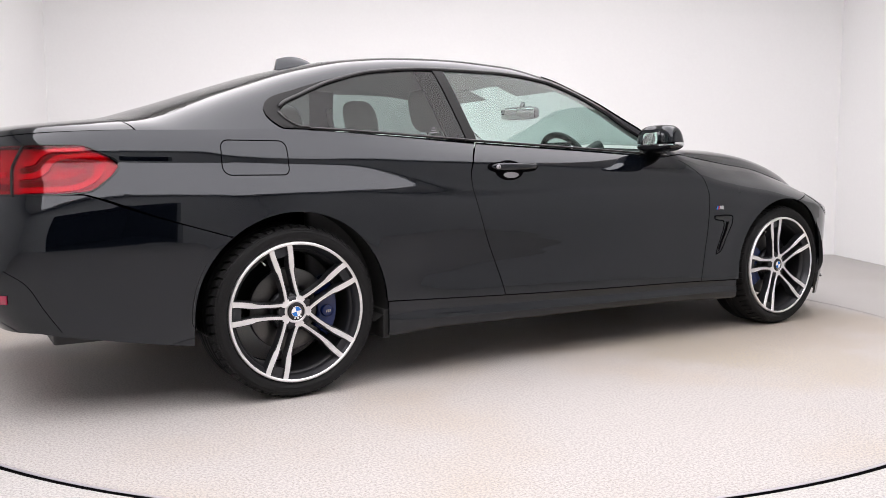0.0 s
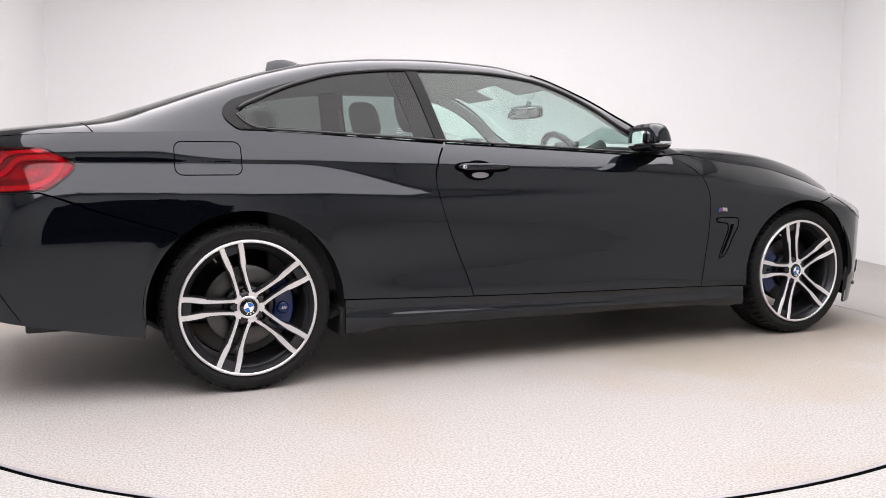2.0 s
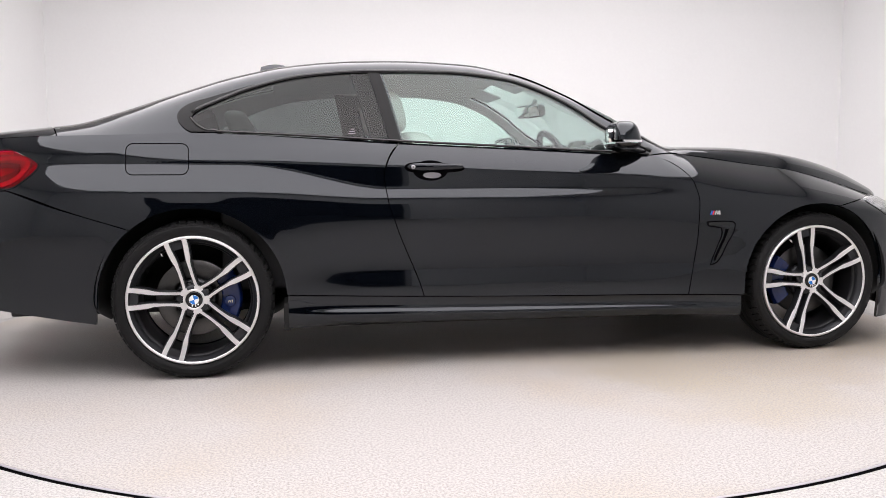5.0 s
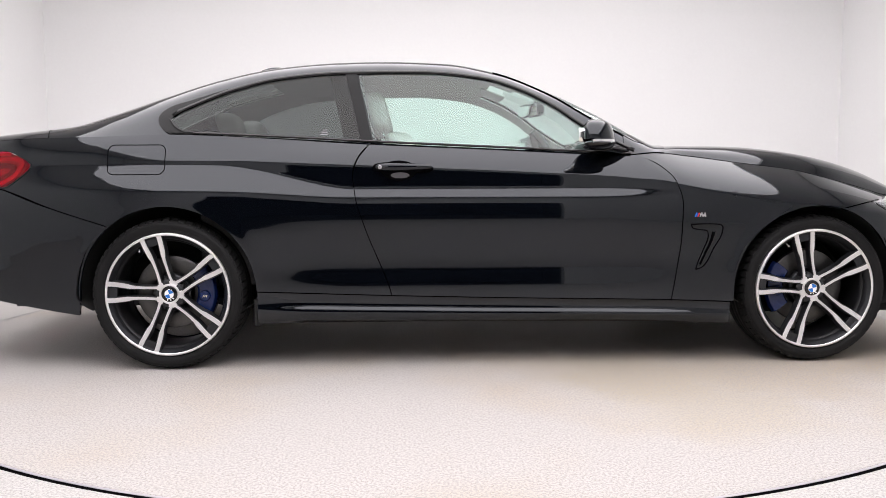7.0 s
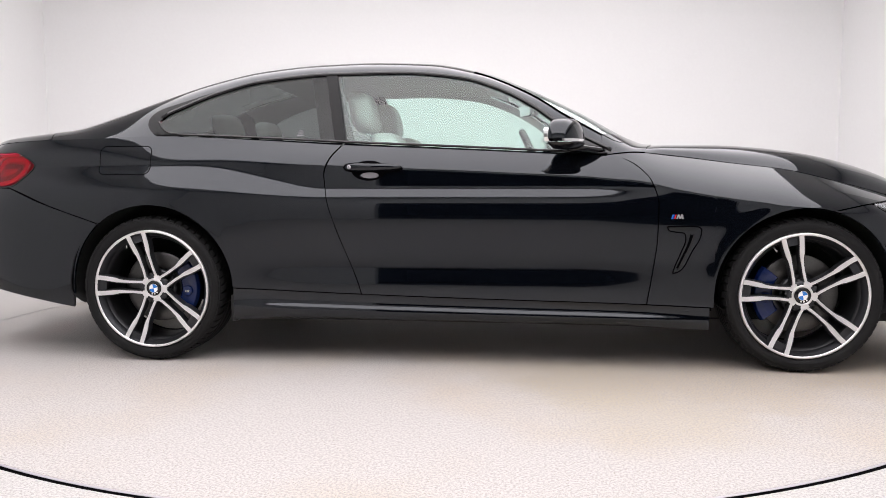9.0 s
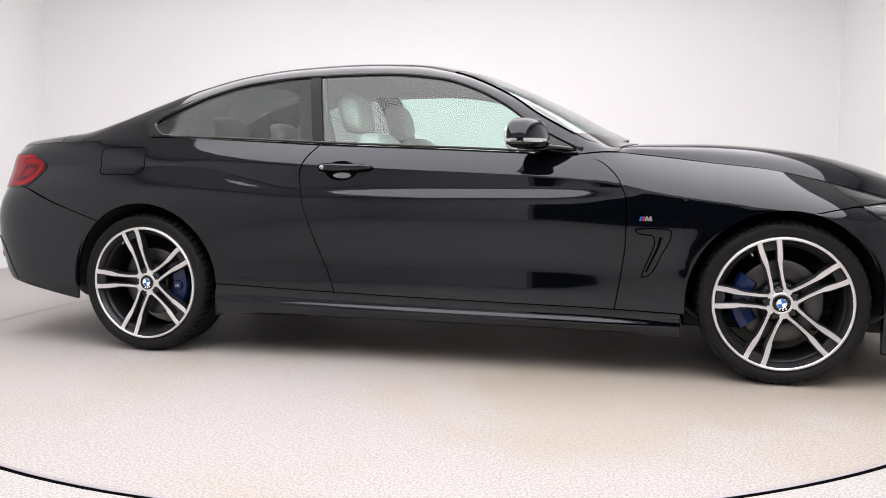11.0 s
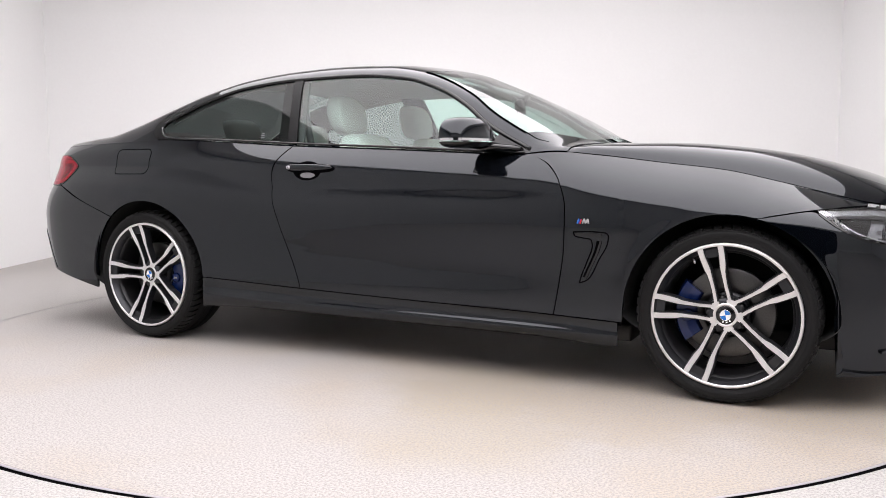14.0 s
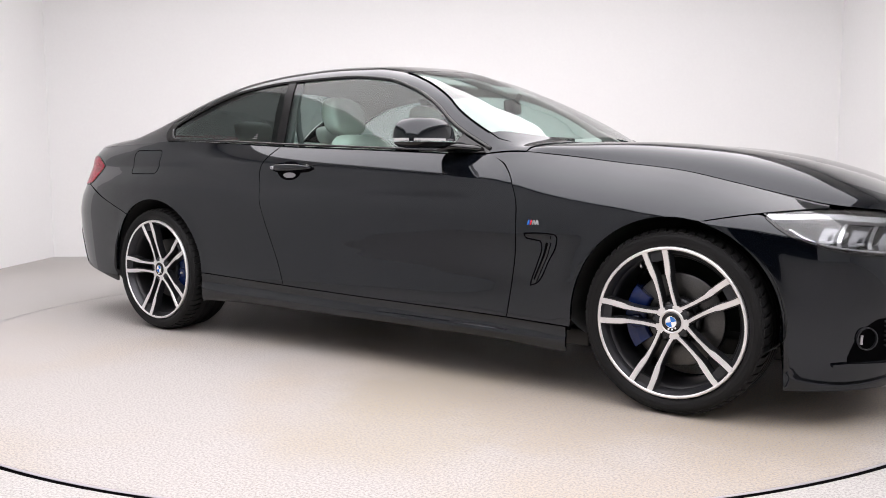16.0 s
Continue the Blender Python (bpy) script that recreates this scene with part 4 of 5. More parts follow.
def build_brake(wx, wy, side, front):
    brake = new("brake")
    brake.parent = car
    tagged(brake, "ventilated steel brake disc with blue caliper")
    brake.location = (wx, side * wy, AXLE_Z)
    y = side
    radius = 0.166 if front else 0.158
    bm = bmesh.new()
    prof = [(0.082, -0.075), (0.084, -0.070), (0.095, -0.066), (radius - 0.003, -0.066), (radius, -0.068), (radius, -0.094), (0.095, -0.094)]
    lathe(bm, [(r, yy * y) for r, yy in prof], 72)
    part("brake_disc", bm, STEEL, brake, "bare steel brake disc")
    bm = bmesh.new()
    lathe(bm, [(0.0, -0.050 * y), (0.075, -0.050 * y), (0.082, -0.058 * y), (0.082, -0.10 * y)], 48)
    bmesh.ops.remove_doubles(bm, verts=bm.verts[:], dist=1e-6)
    part("disc_bell", bm, GUNMETAL, brake)
    # caliper straddling the disc: ahead of the rear axle, behind the front axle
    lo, hi = (-38, 38) if not front else (142, 218)
    bm = bmesh.new()
    n = 14
    rows = []
    for a in np.radians(np.linspace(lo, hi, n)):
        bulge = 0.006 * math.sin((a - math.radians(lo)) / math.radians(hi - lo) * math.pi)
        ring = [(0.108, -0.052), (0.116, -0.040 - bulge), (0.150, -0.036 - bulge), (0.182, -0.042), (0.192, -0.060), (0.192, -0.11), (0.175, -0.12), (0.11, -0.12)]
        rows.append([bm.verts.new((r * math.cos(a), yy * y, r * math.sin(a))) for r, yy in ring])
    for p, q in zip(rows[:-1], rows[1:]):
        for j in range(len(p)):
            j2 = (j + 1) % len(p)
            bm.faces.new((p[j], p[j2], q[j2], q[j]))
    bm.faces.new(rows[0])
    bm.faces.new(rows[-1][::-1])
    bmesh.ops.recalc_face_normals(bm, faces=bm.faces[:])
    bmesh.ops.bevel(bm, geom=bm.edges[:], offset=0.002, segments=1, affect="EDGES")
    cal = part("caliper", bm, CALIPER, brake, "blue painted brake caliper", smooth=False)
    bm = bmesh.new()
    mid = radians((lo + hi) / 2 - (6 if not front else -6))
    lathe(bm, [(0.0, -0.030 * y), (0.020, -0.030 * y), (0.0235, -0.033 * y), (0.0245, -0.045 * y)], 24)
    bmesh.ops.remove_doubles(bm, verts=bm.verts[:], dist=1e-6)
    bmesh.ops.transform(bm, matrix=Matrix.Translation((0.142 * math.cos(mid), 0, 0.142 * math.sin(mid))), verts=bm.verts[:])
    part("piston_cover", bm, CALIPER, cal)
    bm = bmesh.new()
    for k in range(3):
        c = Vector((0.142 * math.cos(mid) + (k - 1) * 0.007 + 0.002, -0.0285 * y, 0.142 * math.sin(mid)))
        bmesh.ops.create_cube(bm, size=1.0, matrix=Matrix.Translation(c) @ Matrix.Rotation(radians(20), 4, "Y") @ Matrix.Diagonal((0.004, 0.002, 0.011, 1)))
    part("caliper_mark", bm, SATIN, cal, "small pale bars on the caliper", smooth=False)


def build_wheels():
    rear = build_wheel("rear_wheel", "dark two-tone five double-spoke alloy wheel", 105, 0.128)
    front = build_wheel("front_wheel", "dark two-tone five double-spoke alloy wheel", 103, 0.118)
    rear.matrix_basis = pose(REAR_X, -0.872, AXLE_Z)
    front.matrix_basis = pose(FRONT_X, -0.866, AXLE_Z)
    for src, wx, wy in ((rear, REAR_X, 0.872), (front, FRONT_X, 0.866)):
        twin = copy_thing(src, pose(wx, wy, AXLE_Z, 0, 0, 180))
    for wx, wy, front_axle in ((REAR_X, 0.872, False), (FRONT_X, 0.866, True)):
        for side in (-1, 1):
            build_brake(wx, wy, side, front_axle)


build_wheels()

# ---- details of the body ----
def flank_points(X, Z, lift=0.0, side=-1):
    """Points lifted along the body's outward normal."""
    X, Z = np.broadcast_arrays(np.asarray(X, float), np.asarray(Z, float))
    e = 0.002
    y = flank(X, Z)
    fx = (flank(X + e, Z) - flank(X - e, Z)) / (2 * e)
    fz = (flank(X, Z + e) - flank(X, Z - e)) / (2 * e)
    n = np.stack([-fx, -np.ones_like(fx), -fz], -1)
    n /= np.linalg.norm(n, axis=-1, keepdims=True)
    P = np.stack([X, -y, Z], -1) + n * lift
    if side > 0:
        P = P * np.array([1, -1, 1])
    return P


def flank_point(x, z, lift=0.0, side=-1):
    return Vector(flank_points(x, z, lift, side))


def ribbon(path, width, lift, deep, side=-1, steps=40, z_scale=1.0):
    """A flat strip of some depth that follows the flank along a path of (x, z)."""
    path = np.array(path, float)
    s = np.concatenate([[0], np.cumsum(np.linalg.norm(np.diff(path, axis=0), axis=1))])
    t = np.linspace(0, s[-1], steps)
    fx, fz = curve_through(list(zip(s, path[:, 0]))), curve_through(list(zip(s, path[:, 1])))
    X, Z = fx(t), fz(t)
    dx, dz = np.gradient(X), np.gradient(Z)
    L = np.hypot(dx, dz)
    nx, nz = -dz / L, dx / L
    bm = bmesh.new()
    rows = []
    h = width / 2
    quads = [flank_points(X + sg * nx * h, Z + sg * nz * h, lf, side) for sg, lf in ((-1, lift), (1, lift), (1, lift - deep), (-1, lift - deep))]
    for k in range(steps):
        rows.append([bm.verts.new(q[k]) for q in quads])
    for p, q in zip(rows[:-1], rows[1:]):
        for j in range(4):
            bm.faces.new((p[j], p[(j + 1) % 4], q[(j + 1) % 4], q[j]))
    bm.faces.new(rows[0])
    bm.faces.new(rows[-1][::-1])
    bmesh.ops.recalc_face_normals(bm, faces=bm.faces[:])
    return bm


def flank_patch(X, z0, z1, rows, lift, side):
    v = np.linspace(0, 1, rows)
    X, z0, z1 = np.asarray(X, float), np.asarray(z0, float), np.asarray(z1, float)
    return flank_points(X[:, None] + 0 * v, z0[:, None] + (z1 - z0)[:, None] * v, lift, -1)


def build_tail_lamp(side):
    lamp = new("tail_lamp")
    lamp.parent = car
    tagged(lamp, "red wraparound tail lamp with stepped light bars")
    X = -2.425 + (2.425 - 1.999) * np.linspace(0, 1, 40) ** 1.6
    zl, zu = tail_lower(X) + 0.002, tail_upper(X) - 0.002
    zu = np.maximum(zu, zl + 0.0005)
    panel("lens", flank_patch(X, zl, zu, 16, 0.004, side), TAIL_GLASS, lamp, "clear red outer lens", thick=0.003, side=side)
    panel("lamp_back", flank_patch(X, zl, zu, 12, -0.022, side), REDLENS, lamp, thick=0.006, side=side)
    for name, path, width, material, lift in (
            ("light_bar", [(-2.30, 0.833), (-2.255, 0.838), (-2.225, 0.855), (-2.20, 0.885), (-2.16, 0.900), (-2.08, 0.903), (-2.040, 0.886), (-2.055, 0.855), (-2.09, 0.820), (-2.15, 0.797), (-2.30, 0.788)], 0.018, BRIGHTRED, -0.006),
            ("light_bar", [(-2.285, 0.875), (-2.255, 0.882), (-2.235, 0.905), (-2.20, 0.922), (-2.10, 0.926)], 0.014, BRIGHTRED, -0.008),
            ("light_bar", [(-2.41, 0.835), (-2.335, 0.840)], 0.018, BRIGHTRED, -0.006),
            ("dark_insert", [(-2.30, 0.811), (-2.20, 0.815), (-2.13, 0.828), (-2.09, 0.852), (-2.085, 0.876)], 0.020, DARKRED, -0.010),
            ("dark_insert", [(-2.295, 0.855), (-2.25, 0.862), (-2.225, 0.882), (-2.20, 0.904)], 0.014, DARKRED, -0.010),
            ("dark_insert", [(-2.41, 0.80), (-2.335, 0.80)], 0.02, DARKRED, -0.010),
            ("dark_insert", [(-2.18, 0.874), (-2.13, 0.878), (-2.08, 0.872)], 0.016, DARKRED, -0.010)):
        part(name, ribbon(path, width, lift, 0.008, side), material, lamp, smooth=False)
    # joint between body lamp and boot-lid lamp
    part("lamp_joint", ribbon([(-2.318, 0.768), (-2.312, 0.85), (-2.285, 0.915), (-2.275, 0.934)], 0.005, 0.005, 0.01, side, 10), TRIM, lamp, smooth=False)
    part("lamp_surround", ribbon([(-2.40, 0.771), (-2.20, 0.7712), (-2.10, 0.781), (-2.05, 0.811), (-1.996, 0.8725), (-2.05, 0.9135), (-2.12, 0.9375), (-2.25, 0.9375), (-2.40, 0.931)], 0.004, 0.0025, 0.01, side, 70), TRIM, lamp, smooth=False)


TAIL_GLASS = glazing("red_clear_lens", (0.92, 0.13, 0.30))


def build_head_lamp(side):
    lamp = new("head_lamp")
    lamp.parent = car
    tagged(lamp, "clear narrow headlamp with two bright projector units")
    X = 1.69 + (2.165 - 1.69) * np.linspace(0, 1, 44) ** 0.8
    zl, zu = lamp_lower(X) + 0.003, lamp_upper(X) - 0.002
    panel("lens", flank_patch(X, zl, np.maximum(zu, zl + 0.0005), 14, 0.003, side), LENS, lamp, "clear polycarbonate lens", thick=0.003, side=side)
    panel("lamp_housing", flank_patch(X, zl, np.maximum(zu, zl + 0.0005), 10, -0.055, side), PLASTIC, lamp, "dark grey lamp housing", thick=0.006, side=side)
    part("brow_strip", ribbon([(1.70, 0.700), (1.76, 0.698), (1.85, 0.699), (1.95, 0.690), (2.10, 0.676)], 0.016, -0.004, 0.012, side), SATIN, lamp, "bright silver brow strip", smooth=False)
    part("lower_strip", ribbon([(1.775, 0.664), (1.83, 0.632), (1.90, 0.606), (2.00, 0.590), (2.10, 0.580)], 0.005, -0.006, 0.01, side), SATIN, lamp, "thin silver light guide", smooth=False)
    part("lower_seal", ribbon([(1.70, 0.695), (1.758, 0.654), (1.863, 0.603), (2.04, 0.568), (2.14, 0.562)], 0.007, 0.002, 0.012, side), TRIM, lamp, "black lamp seal", smooth=False)
    for x, top in ((1.885, 0.672), (1.965, 0.664), (2.045, 0.652)):
        unit = part("projector", ribbon([(x, top - 0.058), (x - 0.004, top - 0.03), (x, top)], 0.040, -0.016, 0.035, side, 12), BULB, lamp, "bright projector surround", smooth=False)
        part("projector_core", ribbon([(x + 0.006, top - 0.036), (x + 0.006, top - 0.022)], 0.012, -0.0135, 0.01, side, 4), PLASTIC, unit, smooth=False)
        part("projector_bar", ribbon([(x + 0.034, top - 0.068), (x + 0.031, top - 0.03), (x + 0.034, top + 0.008)], 0.011, -0.010, 0.03, side, 12), CHROME, unit, smooth=False)
        part("projector_shade", ribbon([(x + 0.024, top - 0.062), (x + 0.022, top - 0.03), (x + 0.024, top + 0.004)], 0.007, -0.012, 0.03, side, 12), TRIM, unit, smooth=False)


BULB = surface("frosted_projector_plastic", (0.30, 0.30, 0.31), 0.25, 0.4, 120, 0.06)


def superellipsoid(bm, centre, half, e1, e2, shape=None, nu=40, nv=20):
    """A soft block; shape(x, y, z) may bend the unit form before it is scaled."""
    def pw(v, e):
        return math.copysign(abs(v) ** e, v)
    rows = []
    for i in range(nv + 1):
        a = -math.pi / 2 + math.pi * i / nv
        row = []
        for j in range(nu):
            b = 2 * math.pi * j / nu
            p = (pw(math.cos(a), e1) * pw(math.cos(b), e2), pw(math.cos(a), e1) * pw(math.sin(b), e2), pw(math.sin(a), e1))
            if shape:
                p = shape(*p)
            row.append(bm.verts.new([c + h * q for c, h, q in zip(centre, half, p)]))
        rows.append(row)
    for p, q in zip(rows[:-1], rows[1:]):
        for j in range(nu):
            bm.faces.new((p[j], p[(j + 1) % nu], q[(j + 1) % nu], q[j])).smooth = True
    bmesh.ops.remove_doubles(bm, verts=bm.verts[:], dist=1e-5)
    bmesh.ops.recalc_face_normals(bm, faces=bm.faces[:])
    return bm


def build_door_mirror(side):
    """Door mirror: cap, lower shell, indicator strip, glass, foot and corner trim."""
    mirror = new("door_mirror")
    mirror.parent = car
    tagged(mirror, "black door mirror with silver indicator strip")
    s = side

    def cap_shape(x, y, z):
        # flat towards the rear, swept back at the outer end
        lean = 0.55 * max(0.0, y if s > 0 else -y)
        x2 = x * (1 - 0.25 * max(0, z)) if x > 0 else x * 0.62
        return (x2 - 0.95 * lean, y * (1 - 0.10 * max(0, z)), z)
    bm = superellipsoid(bmesh.new(), (0.416, s * 0.938, 0.975), (0.080, 0.138, 0.083), 0.55, 0.60, cap_shape)
    bmesh.ops.bisect_plane(bm, geom=bm.verts[:] + bm.edges[:] + bm.faces[:], plane_co=(0, 0, 0.974), plane_no=(0, 0, 1), clear_inner=True)
    part("mirror_cap", bm, PAINT, mirror, "glossy black mirror cap")

    def low_shape(x, y, z):
        lean = 0.55 * max(0.0, (y if s > 0 else -y))
        x2 = x if x > 0 else x * 0.62
        return (x2 - 0.95 * lean, y, z)
    bm = superellipsoid(bmesh.new(), (0.416, s * 0.936, 0.974), (0.081, 0.140, 0.042), 0.7, 0.60, low_shape)
    bmesh.ops.bisect_plane(bm, geom=bm.verts[:] + bm.edges[:] + bm.faces[:], plane_co=(0, 0, 0.960), plane_no=(0, 0, 1), clear_outer=True)
    part("mirror_shell", bm, TRIM, mirror, "gloss black lower mirror shell")
    # indicator strip round the front and outer face
    bm = bmesh.new()
    rows = []
    for b in np.radians(np.linspace(-20, 96, 26)):
        cb, sb = abs(math.cos(b)) ** 0.60 * math.copysign(1, math.cos(b)), abs(math.sin(b)) ** 0.60 * math.copysign(1, math.sin(b))
        p = low_shape(cb, sb * s, 0)
        c = Vector((0.416 + 0.0825 * p[0], s * 0.937 + 0.1415 * p[1], 0))
        rows.append([bm.verts.new(c + Vector((0, 0, z))) for z in (0.964, 0.974)] + [bm.verts.new(c * 0.985 + Vector((0.0065, 0, z))) for z in (0.974, 0.964)])
    for p, q in zip(rows[:-1], rows[1:]):
        for j in range(4):
            bm.faces.new((p[j], p[(j + 1) % 4], q[(j + 1) % 4], q[j]))
    bmesh.ops.recalc_face_normals(bm, faces=bm.faces[:])
    part("indicator_strip", bm, CHROME, mirror, "silver indicator strip", smooth=False)
    bm = bmesh.new()
    prism_pts = [(0.93, 0.0), (0.90, 0.05), (0.80, 0.072), (-0.6, 0.072), (-0.85, 0.055), (-0.93, 0.0), (-0.85, -0.032), (0.8, -0.032)]
    ring = [bm.verts.new((0.3700 - 0.0230 * (q[0] + 1), s * (0.932 + 0.074 * q[0]), 0.983 + 0.52 * q[1])) for q in prism_pts]
    back = [bm.verts.new(v.co + Vector((0.02, 0, 0))) for v in ring]
    bm.faces.new(ring)
    for k in range(len(ring)):
        bm.faces.new((ring[k], back[k], back[(k + 1) % len(ring)], ring[(k + 1) % len(ring)]))
    bmesh.ops.recalc_face_normals(bm, faces=bm.faces[:])
    part("mirror_glass", bm, MIRROR, mirror, "mirror glass facing rearwards", smooth=False)
    # foot
    bm = bmesh.new()
    rows = []
    for t in np.linspace(0, 1, 8):
        c = Vector((0.445 + 0.075 * t, s * (0.880 - 0.090 * t), 0.945 - 0.012 * t))
        hx, hz = 0.045 + 0.03 * t, 0.014 + 0.006 * t
        rows.append([bm.verts.new(c + Vector((hx * math.cos(a), 0, hz * math.sin(a)))) for a in np.linspace(0, 2 * math.pi, 14, endpoint=False)])
    for p, q in zip(rows[:-1], rows[1:]):
        for j in range(14):
            bm.faces.new((p[j], p[(j + 1) % 14], q[(j + 1) % 14], q[j])).smooth = True
    bm.faces.new(rows[0])
    bm.faces.new(rows[-1][::-1])
    bmesh.ops.recalc_face_normals(bm, faces=bm.faces[:])
    part("mirror_foot", bm, TRIM, mirror, "black mirror foot")
    # triangular corner trim of the door window
    grid = []
    for x in np.linspace(0.42, 0.625, 14):
        grid.append([at_arc(x, np.array([0.004 + max(0.002, window_arc(x) * min(1, (x - 0.42) / 0.05) - 0.002) * v]))[0] + np.array([0, -0.004, 0]) for v in np.linspace(0, 1, 6)])
    panel("corner_trim", grid, TRIM, mirror, "black window corner trim", thick=0.01, side=side)


def build_handle(door, side):
    handle = new("door_handle")
    handle.parent = door
    tagged(handle, "gloss black pull handle with lock")
    s = side
    bm = bmesh.new()
    # recess bowl: a flat near-black patch carries its shade
    X = np.linspace(-0.497, -0.345, 26)
    mid, h = 0.851, 0.046
    e = np.sqrt(np.clip(1 - ((X + 0.421) / 0.0762) ** 2, 0, 1))
    panel("recess_shade", flank_patch(X, mid - h * e - 0.0002, mid + h * e * 0.85 + 0.0002, 12, 0.0015, side), VOID, handle, "near-black patch for the shaded recess behind the handle", thick=0.004, side=side)
    # pale patch: the glint on the lower lip, put in as colour
    X = np.linspace(-0.455, -0.375, 14)
    e = np.sqrt(np.clip(1 - ((X + 0.415) / 0.0402) ** 2, 0, 1))
    panel("recess_glint", flank_patch(X, 0.828 - 0.013 * e - 0.0002, 0.828 + 0.012 * e, 6, 0.0045, side), LIP_GLINT, handle, "pale painted glint on the lower lip of the recess", thick=0.002, side=side)
    # near-black patch a little larger than the grip, painted as its shadow
    u = np.linspace(0, 1, 40)
    e = np.clip(1 - np.abs(2 * u - 1) ** 4, 0, 1) ** 0.5
    panel("grip_shadow", flank_patch(-0.533 + 0.262 * u, 0.8625 - 0.005 * u - (0.0255 - 0.008 * u) * e - 0.0002, 0.8625 - 0.005 * u + (0.0235 - 0.008 * u) * e, 8, 0.0025, side), VOID, handle, thick=0.003, side=side)
    bm = bmesh.new()
    rows = []
    for t in np.linspace(0, 1, 30):
        x = -0.524 + 0.248 * t
        grow = (1 - abs(2 * t - 1) ** 4) ** 0.5
        out = 0.014 + 0.020 * math.sin(math.pi * min(1, t * 1.02)) ** 0.6
        half = (0.0185 - 0.007 * t) * max(grow, 0.05)
        c = flank_point(x, 0.862 - 0.004 * t, out, side)
        n = (flank_point(x, 0.862, 0.02, side) - flank_point(x, 0.862, 0.0, side)).normalized()
        rows.append([bm.verts.new(c + Vector((0, 0, half * math.sin(a))) + n * (0.009 * math.cos(a) * max(grow, 0.05))) for a in np.linspace(0, 2 * math.pi, 14, endpoint=False)])
    for p, q in zip(rows[:-1], rows[1:]):
        for j in range(14):
            bm.faces.new((p[j], p[(j + 1) % 14], q[(j + 1) % 14], q[j])).smooth = True
    bm.faces.new(rows[0])
    bm.faces.new(rows[-1][::-1])
    bmesh.ops.recalc_face_normals(bm, faces=bm.faces[:])
    part("grip", bm, PAINT, handle, "glossy black grip")
    for x in (-0.505, -0.296):
        bm = bmesh.new()
        a, b = flank_point(x, 0.862, -0.002, side), flank_point(x, 0.862, 0.022, side)
        tube(bm, [a, b], 0.011, 12)
        part("grip_foot", bm, TRIM, handle)
    bm = bmesh.new()
    p0, p1 = flank_point(-0.500, 0.8605, 0.020, side), flank_point(-0.500, 0.8605, 0.0385, side)
    tube(bm, [p0, p1], 0.0085, 18)
    part("lock_cylinder", bm, SATIN_GREY, handle, "round bright lock cylinder")
    bm = bmesh.new()
    box(bm, (p1.x - 0.0012, p1.y - 0.001, p1.z - 0.004), (p1.x + 0.0012, p1.y + 0.001, p1.z + 0.004))
    part("key_slot", bm, PLASTIC, handle, smooth=False)


# Pale grey that stands for light caught on the black recess lip.
LIP_GLINT = surface("painted_lip_glint", (0.30, 0.29, 0.31), 0.15, 0.6, 200, 0.05)


def loop_ribbon(points, width, lift, deep, side):
    """A closed strip along (x, z) points on the flank."""
    pts = list(points) + [points[0]]
    return ribbon(pts, width, lift, deep, side, steps=90)


def rounded(x0, x1, z0, z1, r, n=6, lean=0.0):
    out = []
    for cx, cz, a0 in ((x1 - r, z1 - r, 0), (x0 + r, z1 - r, 90), (x0 + r, z0 + r, 180), (x1 - r, z0 + r, 270)):
        for a in np.radians(np.linspace(a0, a0 + 90, n)):
            z = cz + r * math.sin(a)
            out.append((cx + r * math.cos(a) + lean * (z - z0), z))
    return out


